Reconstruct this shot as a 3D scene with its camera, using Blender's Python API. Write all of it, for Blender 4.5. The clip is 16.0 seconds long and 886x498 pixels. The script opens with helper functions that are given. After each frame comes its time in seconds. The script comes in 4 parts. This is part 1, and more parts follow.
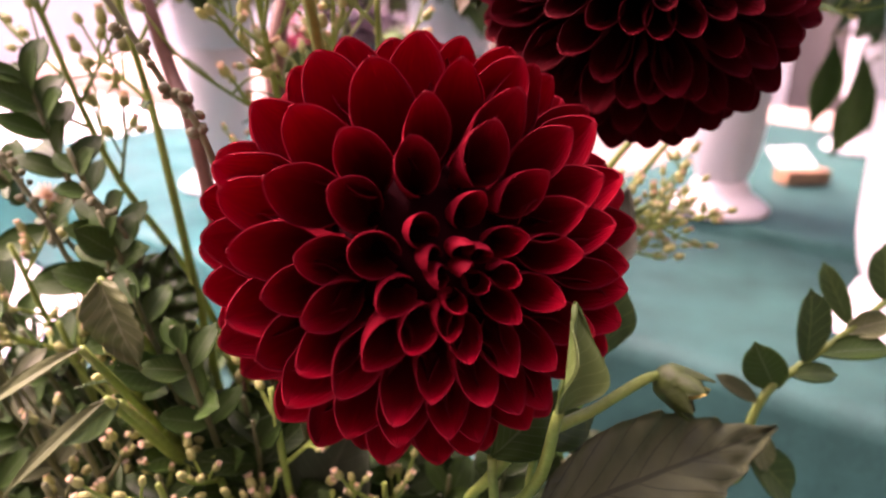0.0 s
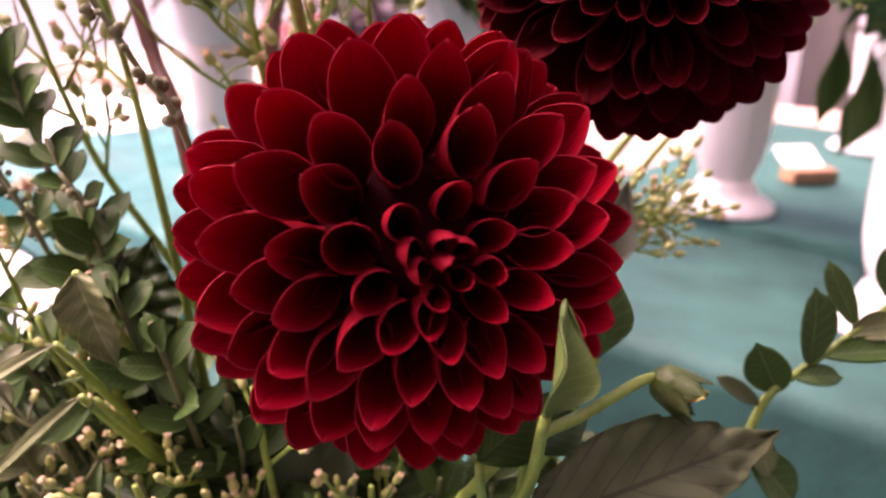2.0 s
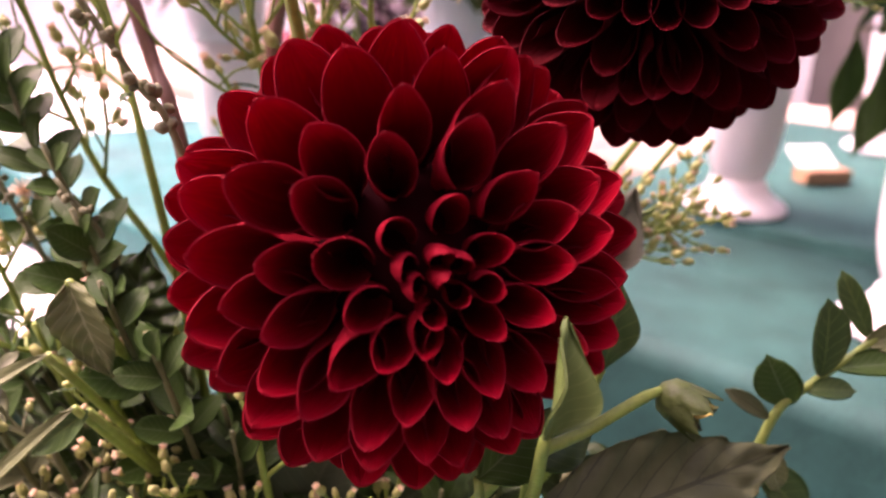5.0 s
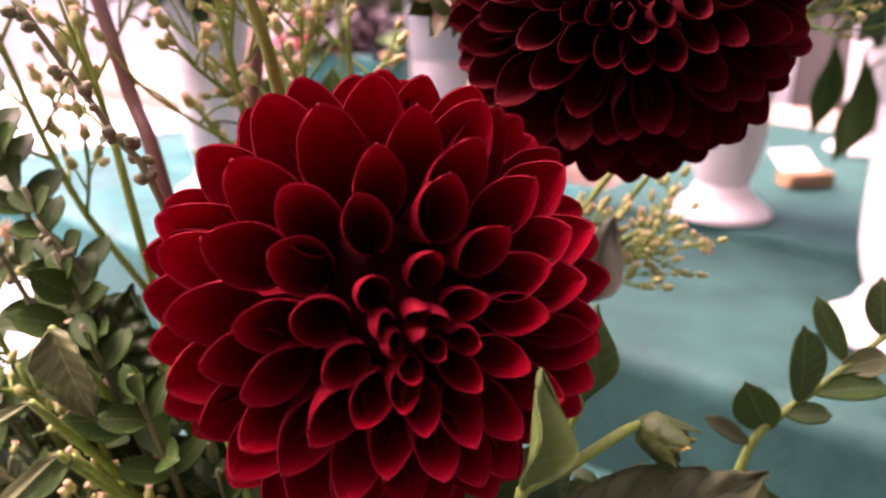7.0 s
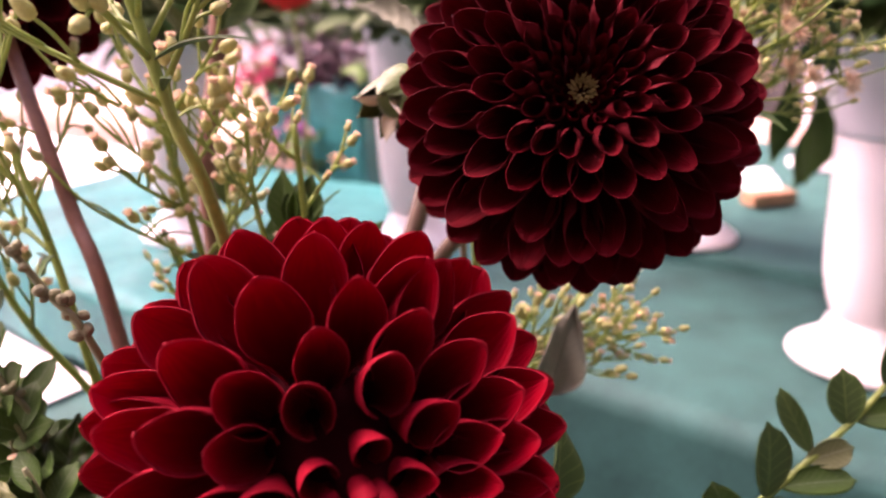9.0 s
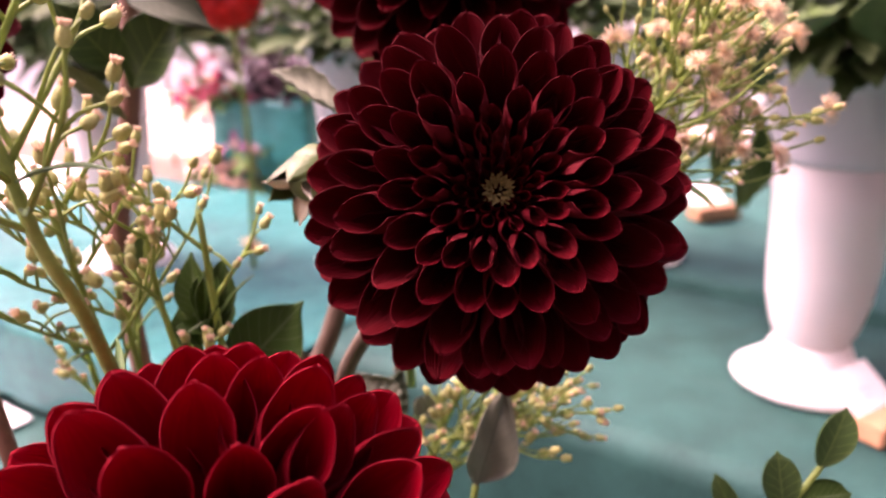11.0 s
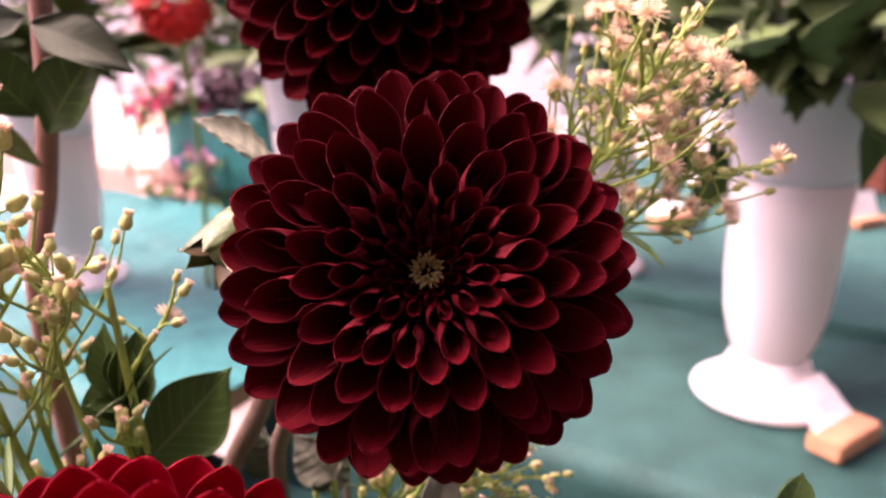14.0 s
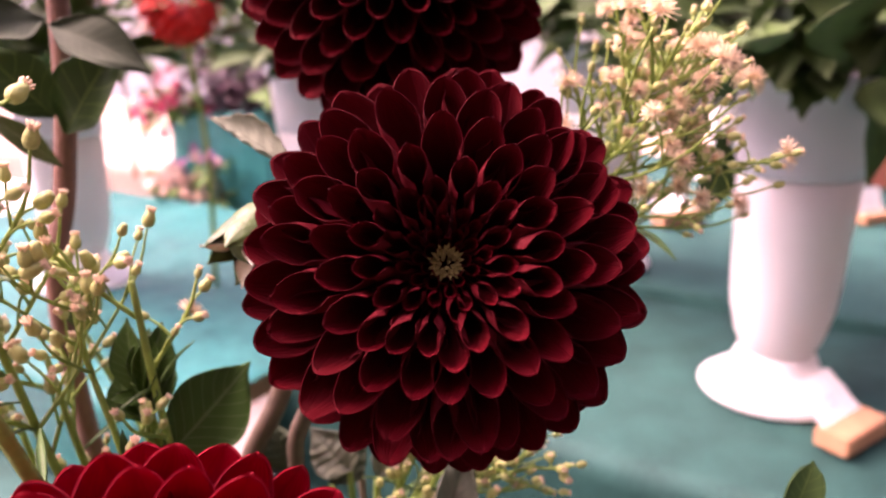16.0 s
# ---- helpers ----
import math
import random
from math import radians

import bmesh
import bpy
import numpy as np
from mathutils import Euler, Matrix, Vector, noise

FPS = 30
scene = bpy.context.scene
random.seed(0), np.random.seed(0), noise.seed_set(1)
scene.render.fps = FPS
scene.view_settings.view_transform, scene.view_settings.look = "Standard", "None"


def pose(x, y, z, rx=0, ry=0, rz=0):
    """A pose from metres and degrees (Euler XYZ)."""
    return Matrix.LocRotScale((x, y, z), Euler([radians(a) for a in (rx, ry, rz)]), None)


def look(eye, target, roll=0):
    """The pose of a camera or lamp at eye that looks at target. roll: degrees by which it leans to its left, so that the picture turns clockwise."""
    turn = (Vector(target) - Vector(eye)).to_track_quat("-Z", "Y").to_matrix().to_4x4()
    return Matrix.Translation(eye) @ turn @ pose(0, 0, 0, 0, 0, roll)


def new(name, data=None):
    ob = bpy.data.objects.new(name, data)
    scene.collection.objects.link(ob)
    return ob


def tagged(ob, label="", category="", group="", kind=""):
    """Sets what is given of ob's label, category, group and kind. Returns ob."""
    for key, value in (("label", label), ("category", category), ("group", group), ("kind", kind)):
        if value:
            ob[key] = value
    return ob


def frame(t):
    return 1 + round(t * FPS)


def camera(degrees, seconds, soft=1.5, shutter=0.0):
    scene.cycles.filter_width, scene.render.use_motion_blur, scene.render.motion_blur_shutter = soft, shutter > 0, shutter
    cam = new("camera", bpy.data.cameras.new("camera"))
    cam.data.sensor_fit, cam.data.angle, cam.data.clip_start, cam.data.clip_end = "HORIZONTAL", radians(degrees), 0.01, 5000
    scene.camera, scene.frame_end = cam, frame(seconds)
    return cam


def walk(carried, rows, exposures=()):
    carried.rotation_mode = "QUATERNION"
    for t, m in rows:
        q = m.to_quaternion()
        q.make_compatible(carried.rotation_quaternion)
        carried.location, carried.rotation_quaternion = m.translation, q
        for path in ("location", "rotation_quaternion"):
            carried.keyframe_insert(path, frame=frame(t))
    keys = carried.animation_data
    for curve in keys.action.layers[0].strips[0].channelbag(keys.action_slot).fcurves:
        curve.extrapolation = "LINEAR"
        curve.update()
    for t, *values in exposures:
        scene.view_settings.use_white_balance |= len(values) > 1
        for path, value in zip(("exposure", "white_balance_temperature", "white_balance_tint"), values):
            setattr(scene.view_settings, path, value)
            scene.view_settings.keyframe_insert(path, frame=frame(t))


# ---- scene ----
cam = camera(61.0, 16.0, soft=2.2)
cam.data.dof.use_dof = True
cam.data.dof.focus_distance = 0.145
cam.data.dof.aperture_fstop = 14.5
ROWS = [
    (0.0, 0.0028, 0.0025, 0.3426, 70.53, -0.98, -1.50),
    (0.5, 0.0047, 0.0050, 0.3423, 70.60, -0.96, -1.53),
    (1.0, 0.0060, 0.0068, 0.3415, 70.53, -1.10, -1.44),
    (1.5, 0.0060, 0.0079, 0.3408, 70.45, -1.40, -1.21),
    (2.0, 0.0068, 0.0088, 0.3397, 70.36, -1.21, -1.00),
    (2.5, 0.0089, 0.0098, 0.3397, 70.25, -1.28, -0.74),
    (3.0, 0.0097, 0.0125, 0.3400, 70.27, -1.11, -0.53),
    (3.5, 0.0092, 0.0148, 0.3417, 70.21, -1.03, -0.36),
    (4.0, 0.0094, 0.0152, 0.3400, 70.16, -1.26, -0.14),
    (6.5, 0.0083, 0.0112, 0.3457, 70.28, -0.64, -0.77),
    (7.0, 0.0112, 0.0144, 0.3492, 70.46, -0.45, -1.27),
    (7.5, 0.0097, 0.0195, 0.3554, 70.72, -0.14, -1.79),
    (8.0, 0.0114, 0.0222, 0.3608, 71.03, 0.38, -2.51),
    (8.5, 0.0123, 0.0220, 0.3672, 71.28, 0.84, -3.21),
    (9.0, 0.0164, 0.0260, 0.3712, 71.59, 1.06, -3.91),
    (9.5, 0.0197, 0.0305, 0.3771, 71.90, 1.09, -4.75),
    (10.0, 0.0226, 0.0350, 0.3808, 72.09, 1.11, -5.79),
    (12.5, 0.0351, 0.0509, 0.3979, 71.48, 1.34, -9.22),
    (13.0, 0.0375, 0.0540, 0.3990, 71.62, 1.56, -9.77),
    (13.5, 0.0378, 0.0565, 0.3993, 71.77, 1.50, -10.07),
    (14.0, 0.0378, 0.0577, 0.3991, 71.97, 1.20, -10.24),
    (14.5, 0.0369, 0.0576, 0.3999, 72.11, 0.83, -10.16),
    (15.0, 0.0343, 0.0552, 0.3999, 72.22, 1.17, -10.22),
    (15.5, 0.0340, 0.0532, 0.4006, 72.12, 1.56, -10.19),
    (16.0, 0.0343, 0.0544, 0.3990, 71.96, 1.67, -10.07),
]
walk(cam, [(t, pose(x, y, z, rx, ry, rz)) for t, x, y, z, rx, ry, rz in ROWS], [(0.0, 2.58, 7300, 63), (16.0, 2.58, 7300, 63)])

# ---- daylight through the pale roof of a show tent: soft sky and a broad sun ----
SUN_UP, SUN_TURN = radians(55), radians(-60)
world = bpy.data.worlds.new("world")
scene.world = world
world.use_nodes = True
wn = world.node_tree
sky = wn.nodes.new("ShaderNodeTexSky")
sky.sky_type, sky.sun_disc = "NISHITA", False
sky.sun_elevation, sky.sun_rotation, sky.air_density, sky.dust_density = SUN_UP, SUN_TURN, 1.0, 6.0
wn.nodes["Background"].inputs["Strength"].default_value = 0.13
wn.links.new(sky.outputs["Color"], wn.nodes["Background"].inputs["Color"])
sun = new("sun", bpy.data.lights.new("sun", "SUN"))
sun.data.energy, sun.data.angle, sun.data.color = 1.5, radians(50), (1.0, 0.96, 0.90)
sun.matrix_world = look((-2.8, 1.6, 4.6), (0, 0.3, 0.2))


# ---- materials ----
def node_mat(name, base, rough=0.5, vary=0.25, fine=40.0, coarse=6.0, bump=0.1, metal=0.0, spec=0.4, glow=0.0, dark=None):
    """A surface with two scales of colour variation and fine relief; glow: share of light that passes through."""
    m = bpy.data.materials.new(name)
    m.use_nodes = True
    nt = m.node_tree
    N, Lk = nt.nodes, nt.links
    b = N["Principled BSDF"]
    tc = N.new("ShaderNodeTexCoord")
    n1, n2 = N.new("ShaderNodeTexNoise"), N.new("ShaderNodeTexNoise")
    n1.inputs["Scale"].default_value, n1.inputs["Detail"].default_value = fine, 6
    n2.inputs["Scale"].default_value, n2.inputs["Detail"].default_value = coarse, 4
    for n in (n1, n2):
        Lk.new(tc.outputs["Object"], n.inputs["Vector"])
    add = N.new("ShaderNodeMath")
    add.operation = "ADD"
    Lk.new(n1.outputs["Fac"], add.inputs[0])
    Lk.new(n2.outputs["Fac"], add.inputs[1])
    info = N.new("ShaderNodeObjectInfo")
    mr = N.new("ShaderNodeMath")
    mr.operation, mr.inputs[1].default_value = "MULTIPLY_ADD", 0.5
    Lk.new(info.outputs["Random"], mr.inputs[0])
    Lk.new(add.outputs[0], mr.inputs[2])
    ramp = N.new("ShaderNodeMapRange")
    ramp.inputs["From Min"].default_value, ramp.inputs["From Max"].default_value = 0.75, 1.75
    Lk.new(mr.outputs[0], ramp.inputs["Value"])
    mix = N.new("ShaderNodeMix")
    mix.data_type = "RGBA"
    low = dark or tuple(c * (1 - vary) for c in base)
    high = tuple(min(1, c * (1 + vary)) for c in base)
    mix.inputs["A"].default_value, mix.inputs["B"].default_value = (*low, 1), (*high, 1)
    Lk.new(ramp.outputs[0], mix.inputs["Factor"])
    Lk.new(mix.outputs["Result"], b.inputs["Base Color"])
    b.inputs["Roughness"].default_value, b.inputs["Metallic"].default_value = rough, metal
    b.inputs["Specular IOR Level"].default_value = spec
    if bump:
        bp = N.new("ShaderNodeBump")
        bp.inputs["Strength"].default_value, bp.inputs["Distance"].default_value = bump, 0.001
        Lk.new(add.outputs[0], bp.inputs["Height"])
        Lk.new(bp.outputs["Normal"], b.inputs["Normal"])
    if glow:
        tr = N.new("ShaderNodeBsdfTranslucent")
        Lk.new(mix.outputs["Result"], tr.inputs["Color"])
        ms = N.new("ShaderNodeMixShader")
        ms.inputs[0].default_value = glow
        Lk.new(b.outputs[0], ms.inputs[1])
        Lk.new(tr.outputs[0], ms.inputs[2])
        Lk.new(ms.outputs[0], N["Material Output"].inputs["Surface"])
    return m


def veined(name, base, vein, back, rough=0.45, count=7.0, glow=0.15, bump=0.5, rim=0.0, vary=0.3):
    """A leaf or petal: UV runs 0..1 across and 0..1 from base to tip; midrib, side veins and a paler margin; petals
    (count 0) darken towards the base: some deeper pigment, and the shade inside the rolled petal put into the colour.
    """
    m = bpy.data.materials.new(name)
    m.use_nodes = True
    nt = m.node_tree
    N, Lk = nt.nodes, nt.links
    b = N["Principled BSDF"]

    def maths(op, a, c=None, d=None):
        n = N.new("ShaderNodeMath")
        n.operation = op
        for i, v in enumerate((a, c, d)):
            if v is None:
                continue
            if hasattr(v, "is_linked"):
                Lk.new(v, n.inputs[i])
            else:
                n.inputs[i].default_value = v
        return n.outputs[0]

    def blend(f, a, c):
        n = N.new("ShaderNodeMix")
        n.data_type = "RGBA"
        Lk.new(f, n.inputs["Factor"])
        for key, v in (("A", a), ("B", c)):
            if hasattr(v, "is_linked"):
                Lk.new(v, n.inputs[key])
            else:
                n.inputs[key].default_value = (*v, 1)
        return n.outputs["Result"]

    uv = N.new("ShaderNodeUVMap")
    sep = N.new("ShaderNodeSeparateXYZ")
    Lk.new(uv.outputs[0], sep.inputs[0])
    u, v = sep.outputs[0], sep.outputs[1]
    off = maths("ABSOLUTE", maths("SUBTRACT", u, 0.5))
    tc = N.new("ShaderNodeTexCoord")
    n1, n2 = N.new("ShaderNodeTexNoise"), N.new("ShaderNodeTexNoise")
    n1.inputs["Scale"].default_value, n1.inputs["Detail"].default_value = 900.0, 3
    n2.inputs["Scale"].default_value, n2.inputs["Detail"].default_value = 120.0, 4
    for n in (n1, n2):
        Lk.new(tc.outputs["Object"], n.inputs["Vector"])
    info = N.new("ShaderNodeObjectInfo")
    tone = maths("ADD", maths("MULTIPLY", n2.outputs["Fac"], 0.9), maths("MULTIPLY", info.outputs["Random"], 0.5))
    dark = tuple(c * (1 - vary) for c in base)
    light = tuple(c * (1 + vary) for c in base)
    col = blend(tone, dark, light)
    if count > 0:
        side = maths("FRACT", maths("MULTIPLY", maths("SUBTRACT", v, maths("MULTIPLY", off, 0.55)), count))
        sv = maths("LESS_THAN", side, 0.09)
        mid = maths("LESS_THAN", off, 0.022)
        veins = maths("MAXIMUM", maths("MULTIPLY", sv, 0.55), maths("MULTIPLY", mid, 0.7))
        relief = maths("ADD", maths("MULTIPLY", veins, -0.5), maths("MULTIPLY", n2.outputs["Fac"], 0.9))
    else:
        line = maths("SINE", maths("MULTIPLY", off, 70.0))
        veins = maths("MULTIPLY", maths("ADD", line, 1.0), 0.12)
        relief = maths("ADD", maths("MULTIPLY", line, 0.25), maths("MULTIPLY", n1.outputs["Fac"], 0.4))
    col = blend(veins, col, vein)
    # Darker base: deeper pigment plus painted-in shade of the petal's hollow.
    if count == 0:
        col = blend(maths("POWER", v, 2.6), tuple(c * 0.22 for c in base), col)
    # Pinkish highlight along petal edges and tips, put into the colour as a paler margin.
    if rim:
        edge = maths("MULTIPLY", maths("POWER", maths("MULTIPLY", off, 2.0), 11.0), rim)
        tipm = maths("MULTIPLY", maths("POWER", v, 26.0), rim)
        col = blend(maths("MINIMUM", maths("MAXIMUM", edge, tipm), 1.0), col, back)
    Lk.new(col, b.inputs["Base Color"])
    b.inputs["Roughness"].default_value = rough
    b.inputs["Specular IOR Level"].default_value = 0.18 if count else 0.06
    bp = N.new("ShaderNodeBump")
    bp.inputs["Strength"].default_value, bp.inputs["Distance"].default_value = bump, 0.0006
    Lk.new(relief, bp.inputs["Height"])
    Lk.new(bp.outputs["Normal"], b.inputs["Normal"])
    tr = N.new("ShaderNodeBsdfTranslucent")
    Lk.new(col, tr.inputs["Color"])
    ms = N.new("ShaderNodeMixShader")
    ms.inputs[0].default_value = glow
    Lk.new(b.outputs[0], ms.inputs[1])
    Lk.new(tr.outputs[0], ms.inputs[2])
    Lk.new(ms.outputs[0], N["Material Output"].inputs["Surface"])
    return m


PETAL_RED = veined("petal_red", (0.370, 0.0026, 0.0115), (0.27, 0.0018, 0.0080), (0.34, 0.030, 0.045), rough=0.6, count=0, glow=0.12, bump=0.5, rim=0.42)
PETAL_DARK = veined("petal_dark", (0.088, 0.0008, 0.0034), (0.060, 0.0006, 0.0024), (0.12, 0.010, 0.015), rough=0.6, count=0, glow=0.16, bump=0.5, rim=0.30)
PETAL_RED_BACK = node_mat("petal_red_back", (0.240, 0.006, 0.014), 0.6, 0.25, 900, 150, 0.15, spec=0.12, glow=0.22)
PETAL_DARK_BACK = node_mat("petal_dark_back", (0.096, 0.0050, 0.0085), 0.6, 0.25, 900, 150, 0.15, spec=0.12, glow=0.22)
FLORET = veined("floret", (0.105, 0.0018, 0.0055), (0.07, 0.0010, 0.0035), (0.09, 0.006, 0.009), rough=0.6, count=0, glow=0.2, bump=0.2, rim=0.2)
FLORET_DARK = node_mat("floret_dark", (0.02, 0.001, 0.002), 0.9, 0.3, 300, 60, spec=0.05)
HEART = node_mat("heart", (0.22, 0.18, 0.06), 0.7, 0.3, 900, 200, 0.4)
LEAF_BOX = veined("leaf_box", (0.027, 0.068, 0.011), (0.09, 0.14, 0.06), (0.1, 0.1, 0.1), rough=0.52, count=9, glow=0.10, bump=0.3)
LEAF_DARK = veined("leaf_dark", (0.014, 0.036, 0.006), (0.06, 0.09, 0.045), (0.1, 0.1, 0.1), rough=0.45, count=8, glow=0.08, bump=0.6)
LEAF_GREEN = veined("leaf_green", (0.046, 0.098, 0.028), (0.13, 0.21, 0.06), (0.1, 0.1, 0.1), rough=0.45, count=6, glow=0.2, bump=0.6)
LEAF_PALE = veined("leaf_pale", (0.115, 0.145, 0.058), (0.28, 0.32, 0.18), (0.1, 0.1, 0.1), rough=0.5, count=8, glow=0.25, bump=0.6)
LEAF_FRESH = veined("leaf_fresh", (0.080, 0.130, 0.034), (0.15, 0.22, 0.07), (0.1, 0.1, 0.1), rough=0.5, count=8, glow=0.2, bump=0.6)
LEAF_BROWN = veined("leaf_brown", (0.074, 0.092, 0.040), (0.028, 0.036, 0.016), (0.1, 0.1, 0.1), rough=0.6, count=9, glow=0.06, bump=1.0)
LEAF_GREY = veined("leaf_grey", (0.038, 0.054, 0.030), (0.070, 0.090, 0.055), (0.1, 0.1, 0.1), rough=0.7, count=10, glow=0.08, bump=1.0)
LEAF_WOOL = veined("leaf_wool", (0.17, 0.19, 0.135), (0.10, 0.12, 0.08), (0.1, 0.1, 0.1), rough=0.85, count=12, glow=0.08, bump=1.0)
STEM_GREEN = node_mat("stem_green", (0.20, 0.30, 0.055), 0.5, 0.3, 500, 60, 0.3, glow=0.1)
STEM_OLIVE = node_mat("stem_olive", (0.10, 0.115, 0.045), 0.55, 0.3, 500, 60, 0.3)
STEM_BROWN = node_mat("stem_brown", (0.125, 0.058, 0.036), 0.5, 0.35, 400, 60, 0.3)
STEM_TAN = node_mat("stem_tan", (0.115, 0.075, 0.048), 0.6, 0.3, 400, 60, 0.3)
BUD_GREEN = node_mat("bud_green", (0.38, 0.41, 0.14), 0.55, 0.3, 900, 150, 0.4, glow=0.15)
TUFT_PEACH = node_mat("tuft_peach", (0.90, 0.66, 0.46), 0.8, 0.25, 900, 200, 0.2, glow=0.3)
SEPAL_GREEN = node_mat("sepal_green", (0.060, 0.098, 0.022), 0.45, 0.35, 700, 120, 0.4, glow=0.1)
SEED_TAN = node_mat("seed_tan", (0.13, 0.14, 0.065), 0.7, 0.35, 900, 200, 0.5)
YELLOW = node_mat("petal_yellow", (0.65, 0.55, 0.15), 0.5, 0.2, 600, 100)
CREAM = node_mat("petal_cream", (0.75, 0.70, 0.52), 0.5, 0.2, 600, 100, glow=0.2)
WHITE_PLASTIC = node_mat("white_plastic", (0.88, 0.86, 0.85), 0.3, 0.03, 25, 5, 0.03, glow=0.35)
GREY_BAND = node_mat("grey_band", (0.70, 0.70, 0.73), 0.4, 0.05, 25, 5, 0.03, glow=0.25)
CLOTH = node_mat("teal_cloth", (0.014, 0.074, 0.063), 0.70, 0.55, 420, 18, 0.9, spec=0.2)
CLOTH_LIGHT = node_mat("teal_sheet", (0.010, 0.140, 0.130), 0.55, 0.45, 90, 9, 0.5, spec=0.15)
SHEET_SHINY = node_mat("shiny_teal_sheet", (0.012, 0.225, 0.205), 0.35, 0.45, 60, 14, 0.8, spec=0.3)
PAPER = node_mat("white_paper", (0.84, 0.83, 0.82), 0.7, 0.04, 120, 10, 0.1)
PEACH_FLOOR = node_mat("peach_boards", (0.47, 0.33, 0.26), 0.6, 0.15, 40, 5, 0.1)
WOOD = node_mat("pale_wood", (0.42, 0.22, 0.12), 0.6, 0.25, 90, 20, 0.2)
WOOD_RED = node_mat("red_brown_wood", (0.22, 0.07, 0.04), 0.5, 0.3, 60, 10, 0.2)
CANVAS = node_mat("tent_canvas", (0.82, 0.81, 0.79), 0.8, 0.10, 30, 1.5, 0.1, glow=0.35)
# Dark surface of the added, unseen walls that hold light back.
LIGHT_BLOCK = node_mat("light_block", (0.085, 0.075, 0.066), 0.7, 0.3, 30, 3, 0.2)
FLOOR = node_mat("hall_floor", (0.34, 0.31, 0.29), 0.6, 0.2, 30, 2, 0.1)
POM_RED = node_mat("pom_red", (0.62, 0.03, 0.015), 0.6, 0.3, 60, 20, 0.2)
PINK = node_mat("pink_petal", (0.55, 0.025, 0.10), 0.6, 0.35, 80, 30, 0.2)
MAUVE = node_mat("mauve_petal", (0.30, 0.06, 0.22), 0.6, 0.35, 80, 30, 0.2)
BLUSH = node_mat("blush_petal", (0.75, 0.50, 0.42), 0.6, 0.25, 80, 30, 0.2)
PLUM = node_mat("plum_leaf", (0.05, 0.015, 0.025), 0.5, 0.35, 80, 30, 0.2)
FAR_GREEN = node_mat("far_green", (0.10, 0.20, 0.045), 0.6, 0.4, 60, 15, 0.2, glow=0.15)
FAR_DARK = node_mat("far_dark_green", (0.062, 0.118, 0.027), 0.65, 0.4, 60, 15, 0.2, glow=0.1)


# ---- mesh helpers ----
class Build:
    """Vertices, faces and UVs of one mesh."""

    def __init__(self):
        self.v, self.f, self.uv, self.back = [], [], [], set()

    def add(self, verts, faces, uvs=None):
        k = len(self.v)
        self.v += [tuple(p) for p in verts]
        self.f += [tuple(i + k for i in face) for face in faces]
        self.uv += uvs if uvs else [(0.5, 0.5)] * len(verts)
        return self

    def mesh(self, name, material, smooth=True, reverse=None):
        me = bpy.data.meshes.new(name)
        me.from_pydata(self.v, [], self.f)
        layer = me.uv_layers.new(name="UVMap")
        idx = np.empty(len(me.loops), dtype=np.int32)
        me.loops.foreach_get("vertex_index", idx)
        layer.data.foreach_set("uv", np.array(self.uv, dtype=np.float32)[idx].ravel())
        me.materials.append(material)
        me.polygons.foreach_set("use_smooth", [smooth] * len(me.polygons))
        if reverse is not None:
            me.materials.append(reverse)
            me.polygons.foreach_set("material_index", [1 if f in self.back else 0 for f in range(len(me.polygons))])
        me.update()
        return me


def part(name, shape, material, parent=None, label="", m=None, smooth=True):
    data = shape.mesh(name, material, smooth) if isinstance(shape, Build) else shape
    ob = new(name, data)
    if parent is not None:
        ob.parent = parent
        ob.matrix_parent_inverse = parent.matrix_basis.inverted()
    ob.matrix_basis = m if m is not None else Matrix()
    if label:
        ob["label"] = label
    return ob


def thing(name, label, category, group="", at=(0, 0, 0), kind=""):
    ob = new(name)
    ob.empty_display_size = 0.01
    ob.matrix_basis = Matrix.Translation(at)
    return tagged(ob, label, category, group, kind)


def smooth_path(points, steps=6):
    """A smooth line through the points (Catmull-Rom)."""
    p = [Vector(q) for q in points]
    p = [p[0] * 2 - p[1]] + p + [p[-1] * 2 - p[-2]]
    out = []
    for i in range(1, len(p) - 2):
        for k in range(steps):
            s = k / steps
            a, b, c, d = p[i - 1], p[i], p[i + 1], p[i + 2]
            out.append(0.5 * (2 * b + (c - a) * s + (2 * a - 5 * b + 4 * c - d) * s * s + (3 * b - a - 3 * c + d) * s ** 3))
    return out + [p[-2]]


def tube(build, points, r0, r1, sides=6, steps=6):
    path = smooth_path(points, steps) if len(points) > 2 else [Vector(q) for q in points]
    n = len(path)
    verts, faces, uvs = [], [], []
    ref = Vector((0.3, 0.9, 0.2))
    for i, p in enumerate(path):
        d = (path[min(i + 1, n - 1)] - path[max(i - 1, 0)]).normalized()
        x = d.cross(ref).normalized()
        y = d.cross(x)
        r = r0 + (r1 - r0) * i / (n - 1)
        for k in range(sides):
            a = 2 * math.pi * k / sides
            verts.append(p + (x * math.cos(a) + y * math.sin(a)) * r)
            uvs.append((k / sides, i / (n - 1)))
    for i in range(n - 1):
        for k in range(sides):
            a, b = i * sides + k, i * sides + (k + 1) % sides
            faces.append((a, b, b + sides, a + sides))
    faces.append(tuple(range(sides))[::-1])
    faces.append(tuple((n - 1) * sides + k for k in range(sides)))
    return build.add(verts, faces, uvs)


